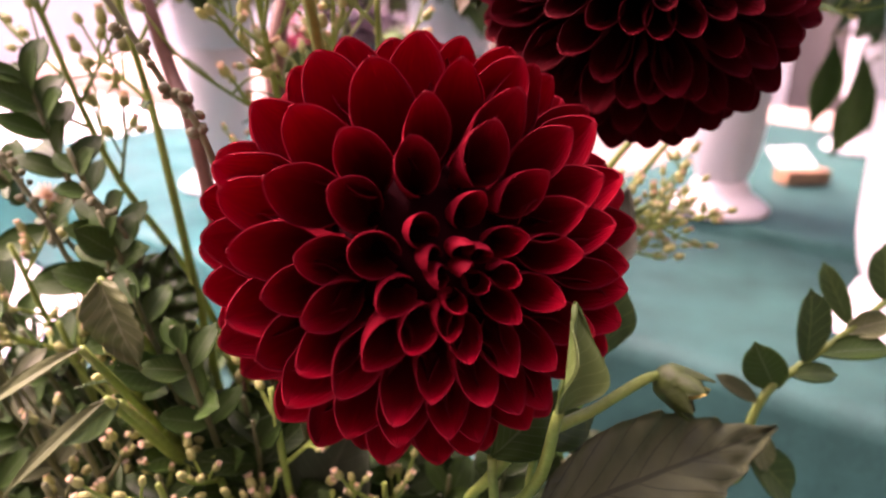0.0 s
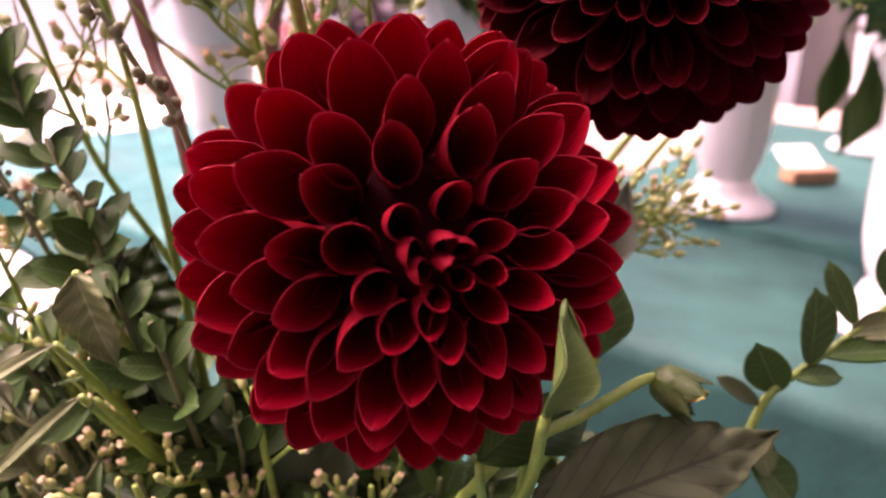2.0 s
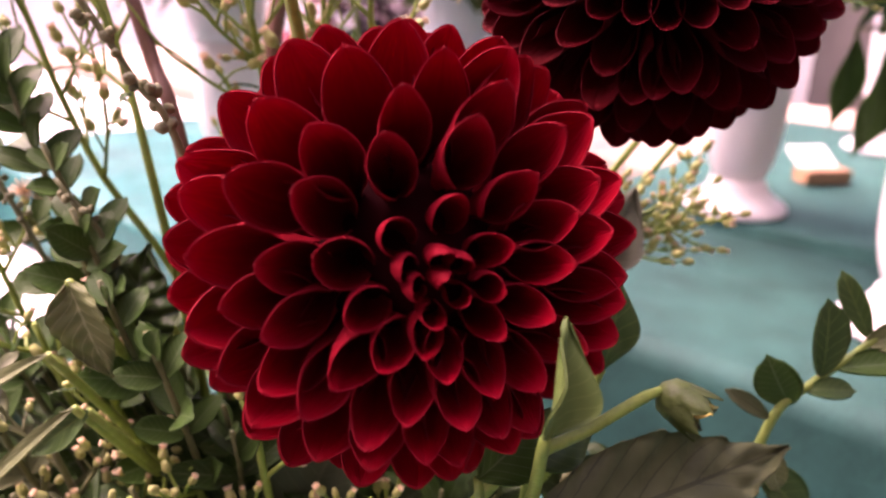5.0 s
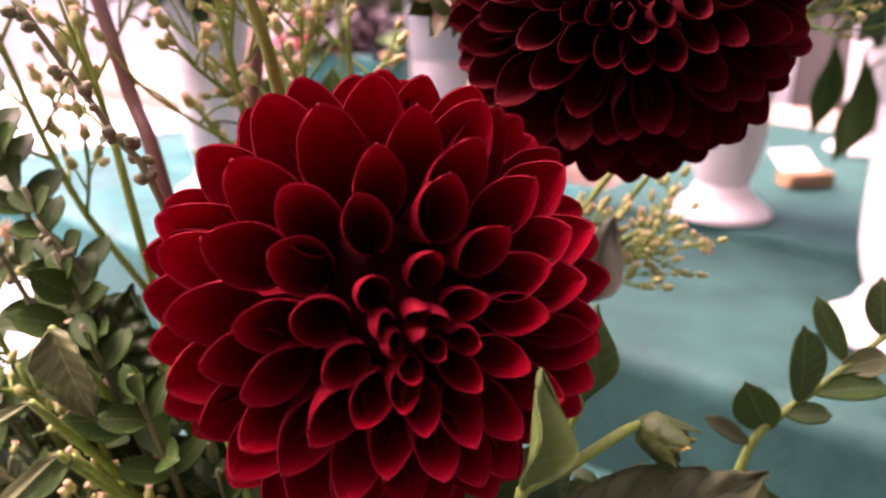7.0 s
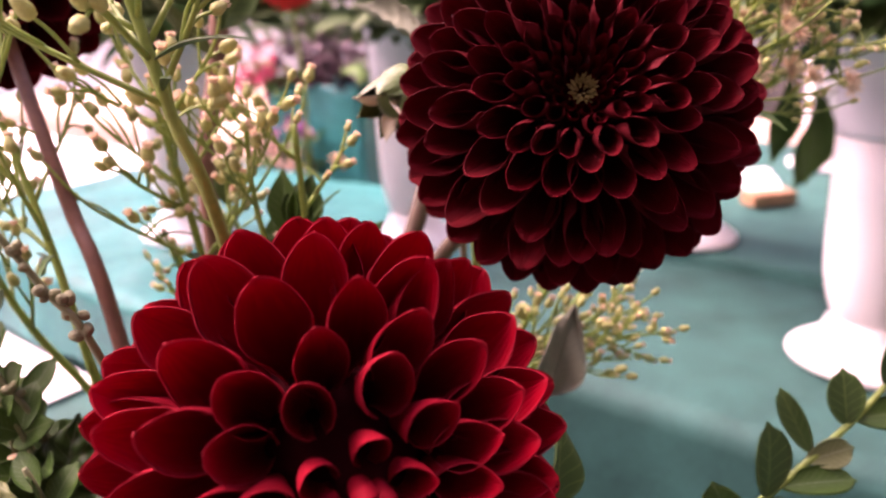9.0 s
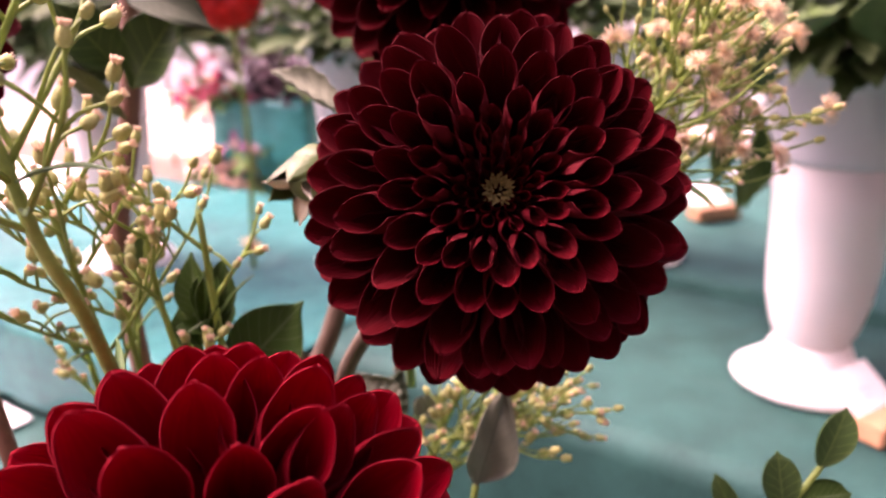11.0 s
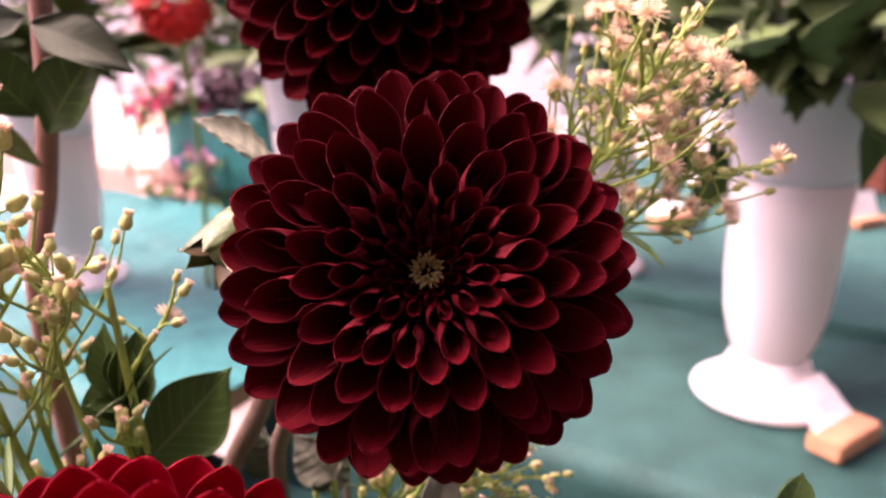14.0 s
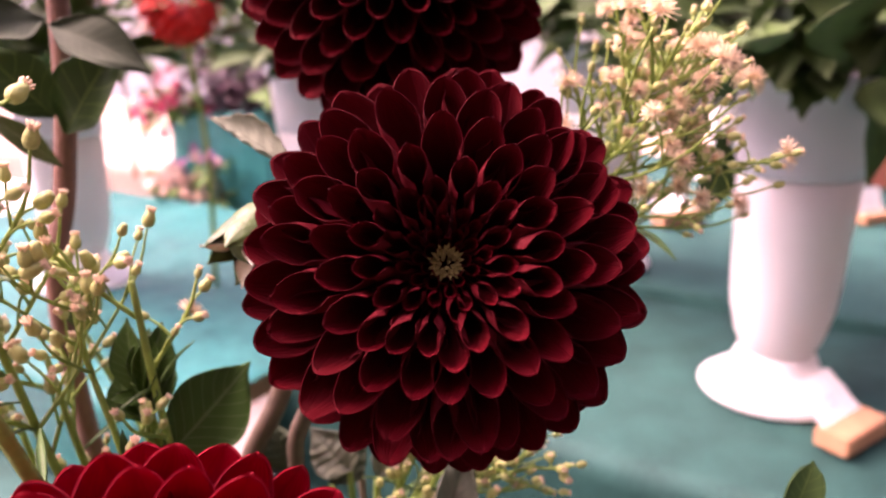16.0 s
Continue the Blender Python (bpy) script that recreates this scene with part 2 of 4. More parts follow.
def lathe(build, profile, sides=24, m=None, closed=True):
    """A turned shape from (radius, height) pairs, closed at both ends."""
    verts, faces = [], []
    for r, z in profile:
        for k in range(sides):
            a = 2 * math.pi * k / sides
            verts.append(Vector((r * math.cos(a), r * math.sin(a), z)))
    for i in range(len(profile) - 1):
        for k in range(sides):
            a, b = i * sides + k, i * sides + (k + 1) % sides
            faces.append((a, b, b + sides, a + sides))
    if closed:
        faces.append(tuple(range(sides))[::-1])
        faces.append(tuple((len(profile) - 1) * sides + k for k in range(sides)))
    if m is not None:
        verts = [m @ p for p in verts]
    return build.add(verts, faces)


def blade(build, length, width, cup=0.3, bend=0.2, point=1.0, widest=0.5, fold=0.0, wave=0.0, roll=0.0, thick=0.0004, nu=6, nv=9, m=None, seed=0, stalk=0.0, pleat=0.0):
    """A petal or leaf along +Y with its inner face to +Z, as a closed thin shell. cup: how far its cross-section bends (radians at the middle),
    roll: more of it towards the base, bend: backward curl of the tip, fold: keel along the midrib, wave: wavy surface."""
    rnd = random.Random(seed)
    ph = rnd.uniform(0, 6.28)
    mid, nrm, uvs = [], [], []
    for j in range(nv + 1):
        s = j / nv
        k = math.log(0.5) / math.log(widest)
        q = s ** k
        w = width * 0.5 * max(0.0, math.sin(math.pi * q)) ** point if s < 1 else 0.0
        w = max(w, width * (0.02 + stalk * max(0, 1 - s * 3)))
        y = length * s
        zc = -bend * length * s ** 2.5
        c = cup + roll * (1 - s)
        for i in range(nu + 1):
            g = 2 * i / nu - 1
            a = g * c
            rad = w / max(c, 0.05)
            x = rad * math.sin(a)
            z = zc + rad * (1 - math.cos(a)) + fold * abs(x) + wave * width * math.sin(ph + 9 * s + 4 * g) * abs(g) + pleat * width * math.sin(s * 44 - abs(g) * 7 + ph) * (0.35 + 0.65 * abs(g)) * min(1, 4 * (1 - s))
            yy = y - abs(g) ** 2 * width * 0.06 * s
            mid.append(Vector((x, yy, z)))
            uvs.append((i / nu, s))
    cols = nu + 1
    for j in range(nv + 1):
        for i in range(cols):
            a = mid[j * cols + min(i + 1, nu)] - mid[j * cols + max(i - 1, 0)]
            b = mid[min(j + 1, nv) * cols + i] - mid[max(j - 1, 0) * cols + i]
            n = a.cross(b)
            nrm.append(n.normalized() if n.length > 1e-12 else Vector((0, 0, 1)))
    top = [p + n * thick * 0.5 for p, n in zip(mid, nrm)]
    bot = [p - n * thick * 0.5 for p, n in zip(mid, nrm)]
    faces, off = [], len(mid)
    for j in range(nv):
        for i in range(nu):
            a = j * cols + i
            faces.append((a, a + 1, a + 1 + cols, a + cols))
            faces.append((off + a, off + a + cols, off + a + cols + 1, off + a + 1))
    for j in range(nv):
        for i, flip in ((0, True), (nu, False)):
            a, b = j * cols + i, (j + 1) * cols + i
            faces.append((a, b, off + b, off + a) if flip is False else (b, a, off + a, off + b))
    verts = top + bot
    if m is not None:
        verts = [m @ p for p in verts]
    return build.add(verts, faces, uvs + uvs)


def aim(origin, along, inner):
    """A pose whose Y runs along `along` and whose Z leans towards `inner`."""
    y = Vector(along).normalized()
    z = Vector(inner) - y * Vector(inner).dot(y)
    z = z.normalized() if z.length > 1e-6 else y.orthogonal().normalized()
    x = y.cross(z)
    m = Matrix((x, y, z)).transposed().to_4x4()
    m.translation = Vector(origin)
    return m


def sphere_dir(axis, polar, turn):
    a = Vector(axis).normalized()
    x = Vector((0, 0, 1)).cross(a).normalized()
    y = a.cross(x)
    p, t = radians(polar), radians(turn)
    return (x * math.cos(t) + y * math.sin(t)) * math.sin(p) + a * math.cos(p)


# ---- the hall, the tables and their cloths ----
EDGE = Vector((0.174, 0.600))          # a place on the front edge of the main table
ALONG, DEEP = Vector((0.757, -0.654)), Vector((0.654, 0.757))
TOP, LOWER, UPPER, FAR_TOP, GROUND = 0.060, -0.060, 0.074, 0.0, -0.72


def on_table(along, deep, z=TOP):
    p = EDGE + ALONG * along + DEEP * deep
    return Vector((p.x, p.y, z))


def slab(build, corners, z0, z1):
    k = [Vector((c[0], c[1], z0)) for c in corners] + [Vector((c[0], c[1], z1)) for c in corners]
    return build.add(k, [(3, 2, 1, 0), (4, 5, 6, 7)] + [(i, (i + 1) % 4, 4 + (i + 1) % 4, 4 + i) for i in range(4)])


def box(build, x0, x1, y0, y1, z0, z1, m=None, bevel=0.0):
    bm = bmesh.new()
    bmesh.ops.create_cube(bm, size=1.0)
    for v in bm.verts:
        v.co = Vector((x0 + (v.co.x + 0.5) * (x1 - x0), y0 + (v.co.y + 0.5) * (y1 - y0), z0 + (v.co.z + 0.5) * (z1 - z0)))
    if bevel:
        bmesh.ops.bevel(bm, geom=bm.edges[:], offset=bevel, segments=2, affect="EDGES")
    bm.verts.index_update()
    build.add([(m @ v.co) if m is not None else v.co.copy() for v in bm.verts], [[v.index for v in f.verts] for f in bm.faces])
    bm.free()
    return build


tagged(part("floor", box(Build(), -8, 8, -6, 12, GROUND - 0.1, GROUND), FLOOR, smooth=False), "pale scuffed hall floor", "floor", kind="structure")
tagged(part("wall_north", box(Build(), -8, 8, 7.0, 7.1, GROUND, 2.6), CANVAS, smooth=False), "white canvas tent wall", "wall", kind="structure")
# South and east: out of view, added dark and tall to cut light on the petals.
tagged(part("wall_south", box(Build(), -8, 8, -1.7, -1.6, GROUND, 4.2), LIGHT_BLOCK, smooth=False), "unseen dark wall added to block light", "wall", kind="structure")
tagged(part("wall_east", box(Build(), 3.4, 3.5, -1.6, 7, GROUND, 4.2), LIGHT_BLOCK, smooth=False), "unseen dark wall added to block light", "wall", kind="structure")
tagged(part("wall_west", box(Build(), -6.1, -6.0, -2, 7, GROUND, 2.2), CANVAS, smooth=False), "white canvas tent wall", "wall", kind="structure")


def cloth_table(name, label, a0, a1, d0, d1, top, material, drop, seed):
    """A cloth over a table: a slightly wrinkled top that bends over its front and back edges and hangs in soft folds."""
    noise_at = lambda x, y, k: noise.noise(Vector((x * k, y * k, seed)))
    rows, cols = [], 90
    crumple = 2.4 if material == CLOTH_LIGHT else 1.0
    length = d1 - d0
    n_top, n_drop, r = 44, 10, 0.012
    for j in range(-n_drop, n_top + n_drop + 1):
        row = []
        for i in range(cols + 1):
            a = a0 + (a1 - a0) * i / cols
            s = min(max(j, 0), n_top) / n_top
            d, z, push = d0 + length * s, 0.0, 0.0
            over = -j if j < 0 else max(0, j - n_top)
            if over:
                z = -drop * (over / n_drop) ** 1.2
                push = (r + 0.015 * noise_at(a, z * 0.3, 7) * over / n_drop + 0.006 * (over / n_drop)) * (-1 if j < 0 else 1)
            z += crumple * (0.0030 * noise_at(a, d, 9) + 0.0016 * noise_at(a + d, d - a, 26)) + 0.0050 * crumple * max(0.0, noise_at(a * 0.5, d * 2.5, 6)) ** 1.5
            row.append(on_table(a, d + push, top + z))
        rows.append(row)
    verts = [p for row in rows for p in row]
    n, w = len(verts), cols + 1
    faces = [(j * w + i, j * w + i + 1, (j + 1) * w + i + 1, (j + 1) * w + i) for j in range(len(rows) - 1) for i in range(cols)]
    under = [p - Vector((0, 0, 0.002)) for p in verts]
    b = Build().add(verts + under, faces + [tuple(n + k for k in f[::-1]) for f in faces])
    root = thing(name, label, "table", at=on_table((a0 + a1) / 2, (d0 + d1) / 2, GROUND))
    part("tablecloth", b, material, root)
    board = Build()
    slab(board, [on_table(a, d) for a, d in ((a0 + .01, d0 + .005), (a1 - .01, d0 + .005), (a1 - .01, d1 - .005), (a0 + .01, d1 - .005))], top - 0.03, top - 0.006)
    part("tabletop", board, WOOD, root, smooth=False)
    for a in (a0 + 0.08, a1 - 0.08):
        for d in (d0 + 0.05, d1 - 0.05):
            p = on_table(a, d)
            part("leg", box(Build(), p.x - .02, p.x + .02, p.y - .02, p.y + .02, GROUND, top - 0.03), WOOD, root, smooth=False)
    return root


cloth_table("display_table", "long show table under a dark teal cloth", -0.26, 1.30, 0.0, 0.42, TOP, CLOTH, 0.16, 1.0)
cloth_table("display_table", "show table under a bright crumpled teal sheet", -1.12, -0.245, -0.13, 0.42, TOP + 0.001, CLOTH_LIGHT, 0.10, 6.0)
cloth_table("display_table", "upper tier of the show table under a teal cloth", -0.22, 1.40, 0.345, 1.10, UPPER, CLOTH, 0.02, 2.0)
cloth_table("display_table", "lower tier of the show table under a teal cloth", -1.25, 1.30, -0.80, -0.02, LOWER, CLOTH, 0.3, 3.0)
cloth_table("display_table", "far show table under pale paper", -3.2, 0.6, 0.85, 1.9, FAR_TOP, PEACH_FLOOR, 0.3, 4.0)

cloth_table("display_table", "show table under white paper at the end of the row", -2.6, -1.15, -0.5, 0.42, TOP - 0.01, PAPER, 0.3, 5.0)


# ---- tall white footed vases ----
def vase_meshes():
    body = [(0.020, 0.036), (0.030, 0.040), (0.036, 0.055), (0.042, 0.080), (0.0445, 0.110), (0.046, 0.150), (0.0487, 0.196), (0.0470, 0.1965), (0.044, 0.150), (0.0425, 0.110), (0.039, 0.080), (0.030, 0.060), (0.006, 0.056)]
    upper = [(0.0471, 0.1966), (0.0488, 0.1966), (0.0495, 0.205), (0.053, 0.250), (0.057, 0.275), (0.0585, 0.276), (0.0570, 0.274), (0.051, 0.250), (0.0477, 0.205)]
    foot = [(0.050, 0.0), (0.0615, 0.0005), (0.063, 0.003), (0.062, 0.006), (0.057, 0.010), (0.048, 0.016), (0.040, 0.022), (0.036, 0.028), (0.0345, 0.034), (0.031, 0.038), (0.022, 0.042), (0.004, 0.043)]
    return lathe(Build(), body, 48).mesh("bowl", WHITE_PLASTIC), lathe(Build(), upper + upper[:1], 48, closed=False).mesh("rim_band", GREY_BAND), lathe(Build(), foot, 48).mesh("foot", WHITE_PLASTIC)


BOWL, BAND, FOOT = vase_meshes()


def leaf_heap(build, centre, spread, count, size, seed, droop=0.3, rise=0.6):
    rnd = random.Random(seed)
    for k in range(count):
        a, h = rnd.uniform(0, 6.283), rnd.random()
        out = Vector((math.cos(a), math.sin(a), 0))
        d = (out * rnd.uniform(0.4, 1.0) + Vector((0, 0, rnd.uniform(-droop, rise)))).normalized()
        p = Vector(centre) + out * spread * rnd.uniform(0.05, 0.85) + Vector((0, 0, spread * rnd.uniform(0.0, 1.1) * h))
        L = size * rnd.uniform(0.6, 1.3)
        blade(build, L, L * rnd.uniform(0.42, 0.68), cup=0.35, bend=rnd.uniform(0.05, 0.4), fold=0.15, m=aim(p, d, Vector((rnd.uniform(-.5, .5), rnd.uniform(-.5, .5), 1))), nu=4, nv=6, seed=k, thick=0.0006)
    return build


def vase(place, tilt, label, seed, heap=None):
    root = thing("footed_vase", label, "vase", "white vases on the show table", at=place)
    m = Matrix.Translation(place) @ pose(0, 0, 0, tilt[0], tilt[1], seed * 40)
    part("bowl", BOWL, None, root, m=m)
    part("rim_band", BAND, None, root, "greyer band where no water stands", m=m)
    part("foot", FOOT, None, root, m=m)
    if heap:
        c = m @ Vector((0, 0, 0.275))
        g = thing("foliage_bouquet", heap[3], "foliage", at=tuple(m @ Vector((0, 0, 0.06))))
        part("stem", tube(Build(), [m @ Vector((0, 0, 0.058)), m @ Vector((0.004, 0, 0.16)), c], 0.006, 0.005), STEM_OLIVE, g)
        part("foliage", leaf_heap(Build(), c, heap[0], heap[1], heap[2], seed), heap[4], g)
    return root


vase((0.421, 0.600, TOP + 0.002), (0, 2), "tall white plastic footed vase beside a card holder", 1, (0.17, 200, 0.075, "dark green leaves crowded in a white vase", FAR_DARK))
vase((0.384, 0.925, UPPER + 0.002), (0, 0), "tall white plastic footed vase on the upper tier", 2, (0.15, 170, 0.08, "dark green leaves in a white vase", FAR_DARK))
vase((-0.280, 1.070, TOP + 0.002), (0, -2), "tall white plastic footed vase near the table's edge", 3, (0.13, 190, 0.07, "dark green leaves in a white vase", FAR_DARK))
vase((0.040, 1.000, TOP + 0.002), (0, 0), "tall white plastic footed vase with mixed greenery", 4, (0.085, 90, 0.06, "dark green leaves in a white vase", FAR_DARK))
vase((0.78, 1.30, UPPER + 0.002), (0, 0), "tall white plastic footed vase at the back", 5, (0.14, 120, 0.07, "dark green leaves in a white vase", FAR_DARK))


# large hanging leaves of the bouquets
def hanging_leaf(base, tip, width, material, root, seed):
    base, tip = Vector(base), Vector(tip)
    part("leaf", blade(Build(), (tip - base).length, width, cup=0.5, bend=0.1, fold=0.2, wave=0.06, widest=0.55, m=aim(base, tip - base, Vector((0.1, -1, 0.3))), seed=seed, nu=8, nv=12), material, root)


def card_holder(place, turn, label, lean=52.0, size=1.0):
    root = thing("card_holder", label, "card holder", "wooden card holders", at=place)
    m = Matrix.Translation(place) @ pose(0, 0, 0, 0, 0, turn)
    part("block", box(Build(), -0.030 * size, 0.030 * size, -0.014 * size, 0.014 * size, 0.0, 0.016 * size, m, 0.0015), WOOD, root, smooth=False)
    c = m @ pose(0, 0.004 * size, 0.012 * size, -lean, 0, 0)
    card = part("card", box(Build(), -0.026 * size, 0.026 * size, -0.0006, 0.0006, 0.0, 0.044 * size, c), PAPER, root, "blank-looking white card", smooth=False)
    for k, w in enumerate((0.016, 0.010)):
        part("writing", box(Build(), -w / 2, w / 2, -0.0011, -0.0007, 0.022 - k * 0.006, 0.024 - k * 0.006, c), GREY_BAND, card, smooth=False)
    return root


card_holder((0.432, 0.510, TOP + 0.003), 24, "white card leaning in a small wooden block beside a vase")
card_holder((0.56, 1.06, UPPER + 0.003), 10, "white card in a small wooden block on the upper tier", 60, 1.2)
card_holder((0.83, 0.99, UPPER + 0.003), 10, "small wooden block with a white card further off", 20, 0.9)


# ---- far table: pedestal under a teal sheet, bouquets ----
def pedestal(place, w, d, h, turn):
    root = thing("draped_pedestal", "square pedestal under a shiny teal sheet", "pedestal", at=place)
    rows, cols = 16, 64
    verts, faces = [], []
    for j in range(rows + 1):
        s = j / rows
        for i in range(cols):
            a = 2 * math.pi * i / cols
            ex = 1 / max(abs(math.cos(a)), abs(math.sin(a)))
            ex = min(ex, 1.33)
            f = 1 + 0.05 * s * math.sin(i * 1.7) + 0.03 * s * math.sin(i * 0.61 + 4 * s) + 0.12 * s
            verts.append(Vector((math.cos(a) * ex * w / 2 * f, math.sin(a) * ex * d / 2 * f, h * (1 - s) + 0.004 * math.sin(i * 0.9) * (1 - s))))
    for j in range(rows):
        for i in range(cols):
            a, b = j * cols + i, j * cols + (i + 1) % cols
            faces.append((a, a + cols, b + cols, b))
    faces.append(tuple(range(cols)))
    m = Matrix.Translation(place) @ pose(0, 0, 0, 0, 0, turn)
    part("plinth", box(Build(), -w * 0.42, w * 0.42, -d * 0.42, d * 0.42, 0.0, h - 0.01, m), WOOD, root, smooth=False)
    part("sheet", Build().add([m @ p for p in verts], faces), SHEET_SHINY, root)
    return root


pedestal((-0.100, 1.70, FAR_TOP), 0.24, 0.22, 0.205, -30)


def flower_ball(name, label, centre, r, material, count, seed, base, stem_mat=None, group=""):
    """A far round flower of many small petals on its stem."""
    root = thing(name, label, "flower", group, at=base)
    b, rnd = Build(), random.Random(seed)
    for k in range(count):
        z = 1 - 2 * (k + 0.5) / count
        a = k * 2.39996
        u = Vector((math.sqrt(1 - z * z) * math.cos(a), math.sqrt(1 - z * z) * math.sin(a), z))
        blade(b, r * 0.6, r * 0.34, cup=0.6, bend=0.2, widest=0.65, m=aim(Vector(centre) + u * r * 0.42, u + Vector((rnd.uniform(-.2, .2),) * 3), (0, 0, 1)), nu=3, nv=4, seed=k, thick=0.0008)
    part("petals", b, material, root)
    part("stem", tube(Build(), [base, (Vector(base) + Vector(centre)) / 2 + Vector((0.01, 0, 0)), centre], 0.004, 0.003), stem_mat or STEM_GREEN, root)
    return root


def far_posy(label, place, centre, spread, material, count, size, seed, green):
    """A far bunch: a low pot-less tuft of leaves with loose blossoms."""
    root = thing("posy", label, "flowers", at=place)
    b, rnd = Build(), random.Random(seed)
    for k in range(count):
        p = Vector(centre) + Vector((rnd.gauss(0, spread * .5), rnd.gauss(0, spread * .5), rnd.gauss(0, spread * .35)))
        for q in range(7):
            u = Vector((rnd.gauss(0, 1), rnd.gauss(0, 1), rnd.gauss(0.4, 1))).normalized()
            blade(b, size, size * 0.7, cup=0.5, bend=0.2, m=aim(p, u, (0, 0, 1)), nu=3, nv=3, seed=q, thick=0.0008)
    part("blossom", b, material, root)
    g = leaf_heap(Build(), Vector(centre) - Vector((0, 0, spread * 0.5)), spread, int(count * 2), size * 1.8, seed + 9)
    part("foliage", g, green, root)
    part("stem", tube(Build(), [place, (Vector(place) + Vector(centre)) / 2 + Vector((0.006, 0, 0)), centre], 0.006, 0.004), STEM_OLIVE, root)


POM = (-0.1060, 1.0090, 0.4120)
flower_ball("pompon_dahlia", "bright red pompon dahlia far behind", POM, 0.052, POM_RED, 170, 3, (POM[0], POM[1], TOP))
far_posy("crimson-pink blossoms in leaves", (-0.245, 1.66, FAR_TOP), (-0.2450, 1.6600, 0.2230), 0.070, PINK, 34, 0.02, 5, FAR_GREEN)
far_posy("blush and cream blossoms lying low", (-0.215, 1.62, FAR_TOP), (-0.215, 1.60, 0.075), 0.085, BLUSH, 34, 0.02, 6, FAR_GREEN)
far_posy("mauve blossoms beside the blush ones", (-0.16, 1.60, FAR_TOP), (-0.165, 1.55, 0.125), 0.05, MAUVE, 5, 0.02, 7, FAR_GREEN)
far_posy("dark plum foliage with red berries", (-0.114, 1.66, 0.205), (-0.1140, 1.6600, 0.2570), 0.10, PLUM, 70, 0.02, 8, PLUM)
far_posy("airy green filler stems", (-0.18, 1.95, FAR_TOP), (-0.19, 1.95, 0.38), 0.16, FAR_GREEN, 70, 0.022, 9, FAR_GREEN)
far_posy("round green leaves hanging over the pedestal", (-0.03, 1.60, 0.205), (-0.02, 1.55, 0.245), 0.035, FAR_GREEN, 3, 0.03, 10, FAR_GREEN)

far_posy("yellow-green foliage and small blossoms", (0.20, 1.75, FAR_TOP), (0.20, 1.72, 0.36), 0.16, FAR_GREEN, 60, 0.025, 21, FAR_GREEN)
far_posy("leafy green stems behind the vases", (0.02, 1.90, FAR_TOP), (0.02, 1.90, 0.36), 0.15, FAR_GREEN, 50, 0.025, 22, FAR_DARK)
far_posy("leafy green stems far behind", (-0.42, 2.05, FAR_TOP), (-0.42, 2.05, 0.36), 0.16, BLUSH, 14, 0.025, 23, FAR_DARK)
far_posy("mixed green stems behind the pedestal", (-0.150, 1.90, FAR_TOP), (-0.1630, 1.9000, 0.3380), 0.13, FAR_GREEN, 60, 0.022, 26, FAR_DARK)
far_posy("dense dark green foliage far behind", (-0.62, 2.10, FAR_TOP), (-0.62, 2.10, 0.42), 0.20, FAR_DARK, 70, 0.03, 25, FAR_DARK)
far_posy("tall leafy stems beside a planter", (0.62, 1.62, UPPER), (0.62, 1.62, 0.46), 0.15, FAR_DARK, 10, 0.03, 24, FAR_GREEN)
box_long = thing("planter_box", "long red-brown wooden planter box", "box", at=(1.15, 1.25, UPPER))
part("body", box(Build(), 0.98, 1.6, 1.14, 1.30, UPPER + 0.004, UPPER + 0.13, None, 0.004), WOOD_RED, box_long, smooth=False)

# white paper over a part of the lower tier
root_m = Matrix.Translation(on_table(-0.66, -0.22, LOWER + 0.006)) @ pose(0, 0, 0, 0, 0, -40.8)
tagged(part("paper_sheet", box(Build(), -0.36, 0.10, -0.16, 0.07, 0, 0.002, root_m), PAPER, smooth=False), "large white paper sheet lying on the lower tier", "paper")

# broad leaves that hang from the bouquets
hang = thing("foliage_spray", "broad green leaves hanging over a vase's rim", "foliage", at=(0.425, 0.64, 0.28))
for base, tip, w in (((0.3578, 0.6623, 0.3075), (0.3504, 0.6568, 0.2258), 0.030), ((0.3776, 0.6508, 0.2993), (0.375, 0.6399, 0.2094), 0.026), ((0.413, 0.6957, 0.2824), (0.3909, 0.6859, 0.194), 0.040),
                     ((0.4078, 0.5282, 0.3707), (0.379, 0.5452, 0.3279), 0.026), ((0.4193, 0.5178, 0.3562), (0.4156, 0.5043, 0.2695), 0.030), ((0.395, 0.575, 0.36), (0.345, 0.56, 0.372), 0.032),
                     ((0.4090, 0.5600, 0.3640), (0.3770, 0.5500, 0.3190), 0.034), ((0.4440, 0.5600, 0.3860), (0.4040, 0.5500, 0.3630), 0.050), ((0.4340, 0.5600, 0.3530), (0.4490, 0.5500, 0.3080), 0.044), ((0.3820, 0.5800, 0.3840), (0.3520, 0.5700, 0.3580), 0.042)):
    hanging_leaf(base, tip, w, LEAF_GREEN if base[1] < 0.6 else LEAF_BOX, hang, 3)
    part("stem", tube(Build(), [(0.425, 0.61, 0.25), Vector((0.425, 0.61, 0.31)).lerp(Vector(base), 0.5), base], 0.0022, 0.0014), STEM_OLIVE, hang)


# ---- the dahlias ----
def ease(x):
    x = max(0.0, min(1.0, x))
    return x * x * (3 - 2 * x)


def steps(x, table):
    """Straight lines between the (x, y) pairs of a table."""
    for (x0, y0), (x1, y1) in zip(table, table[1:]):
        if x <= x1:
            return y0 + (y1 - y0) * max(0.0, (x - x0) / (x1 - x0))
    return table[-1][1]


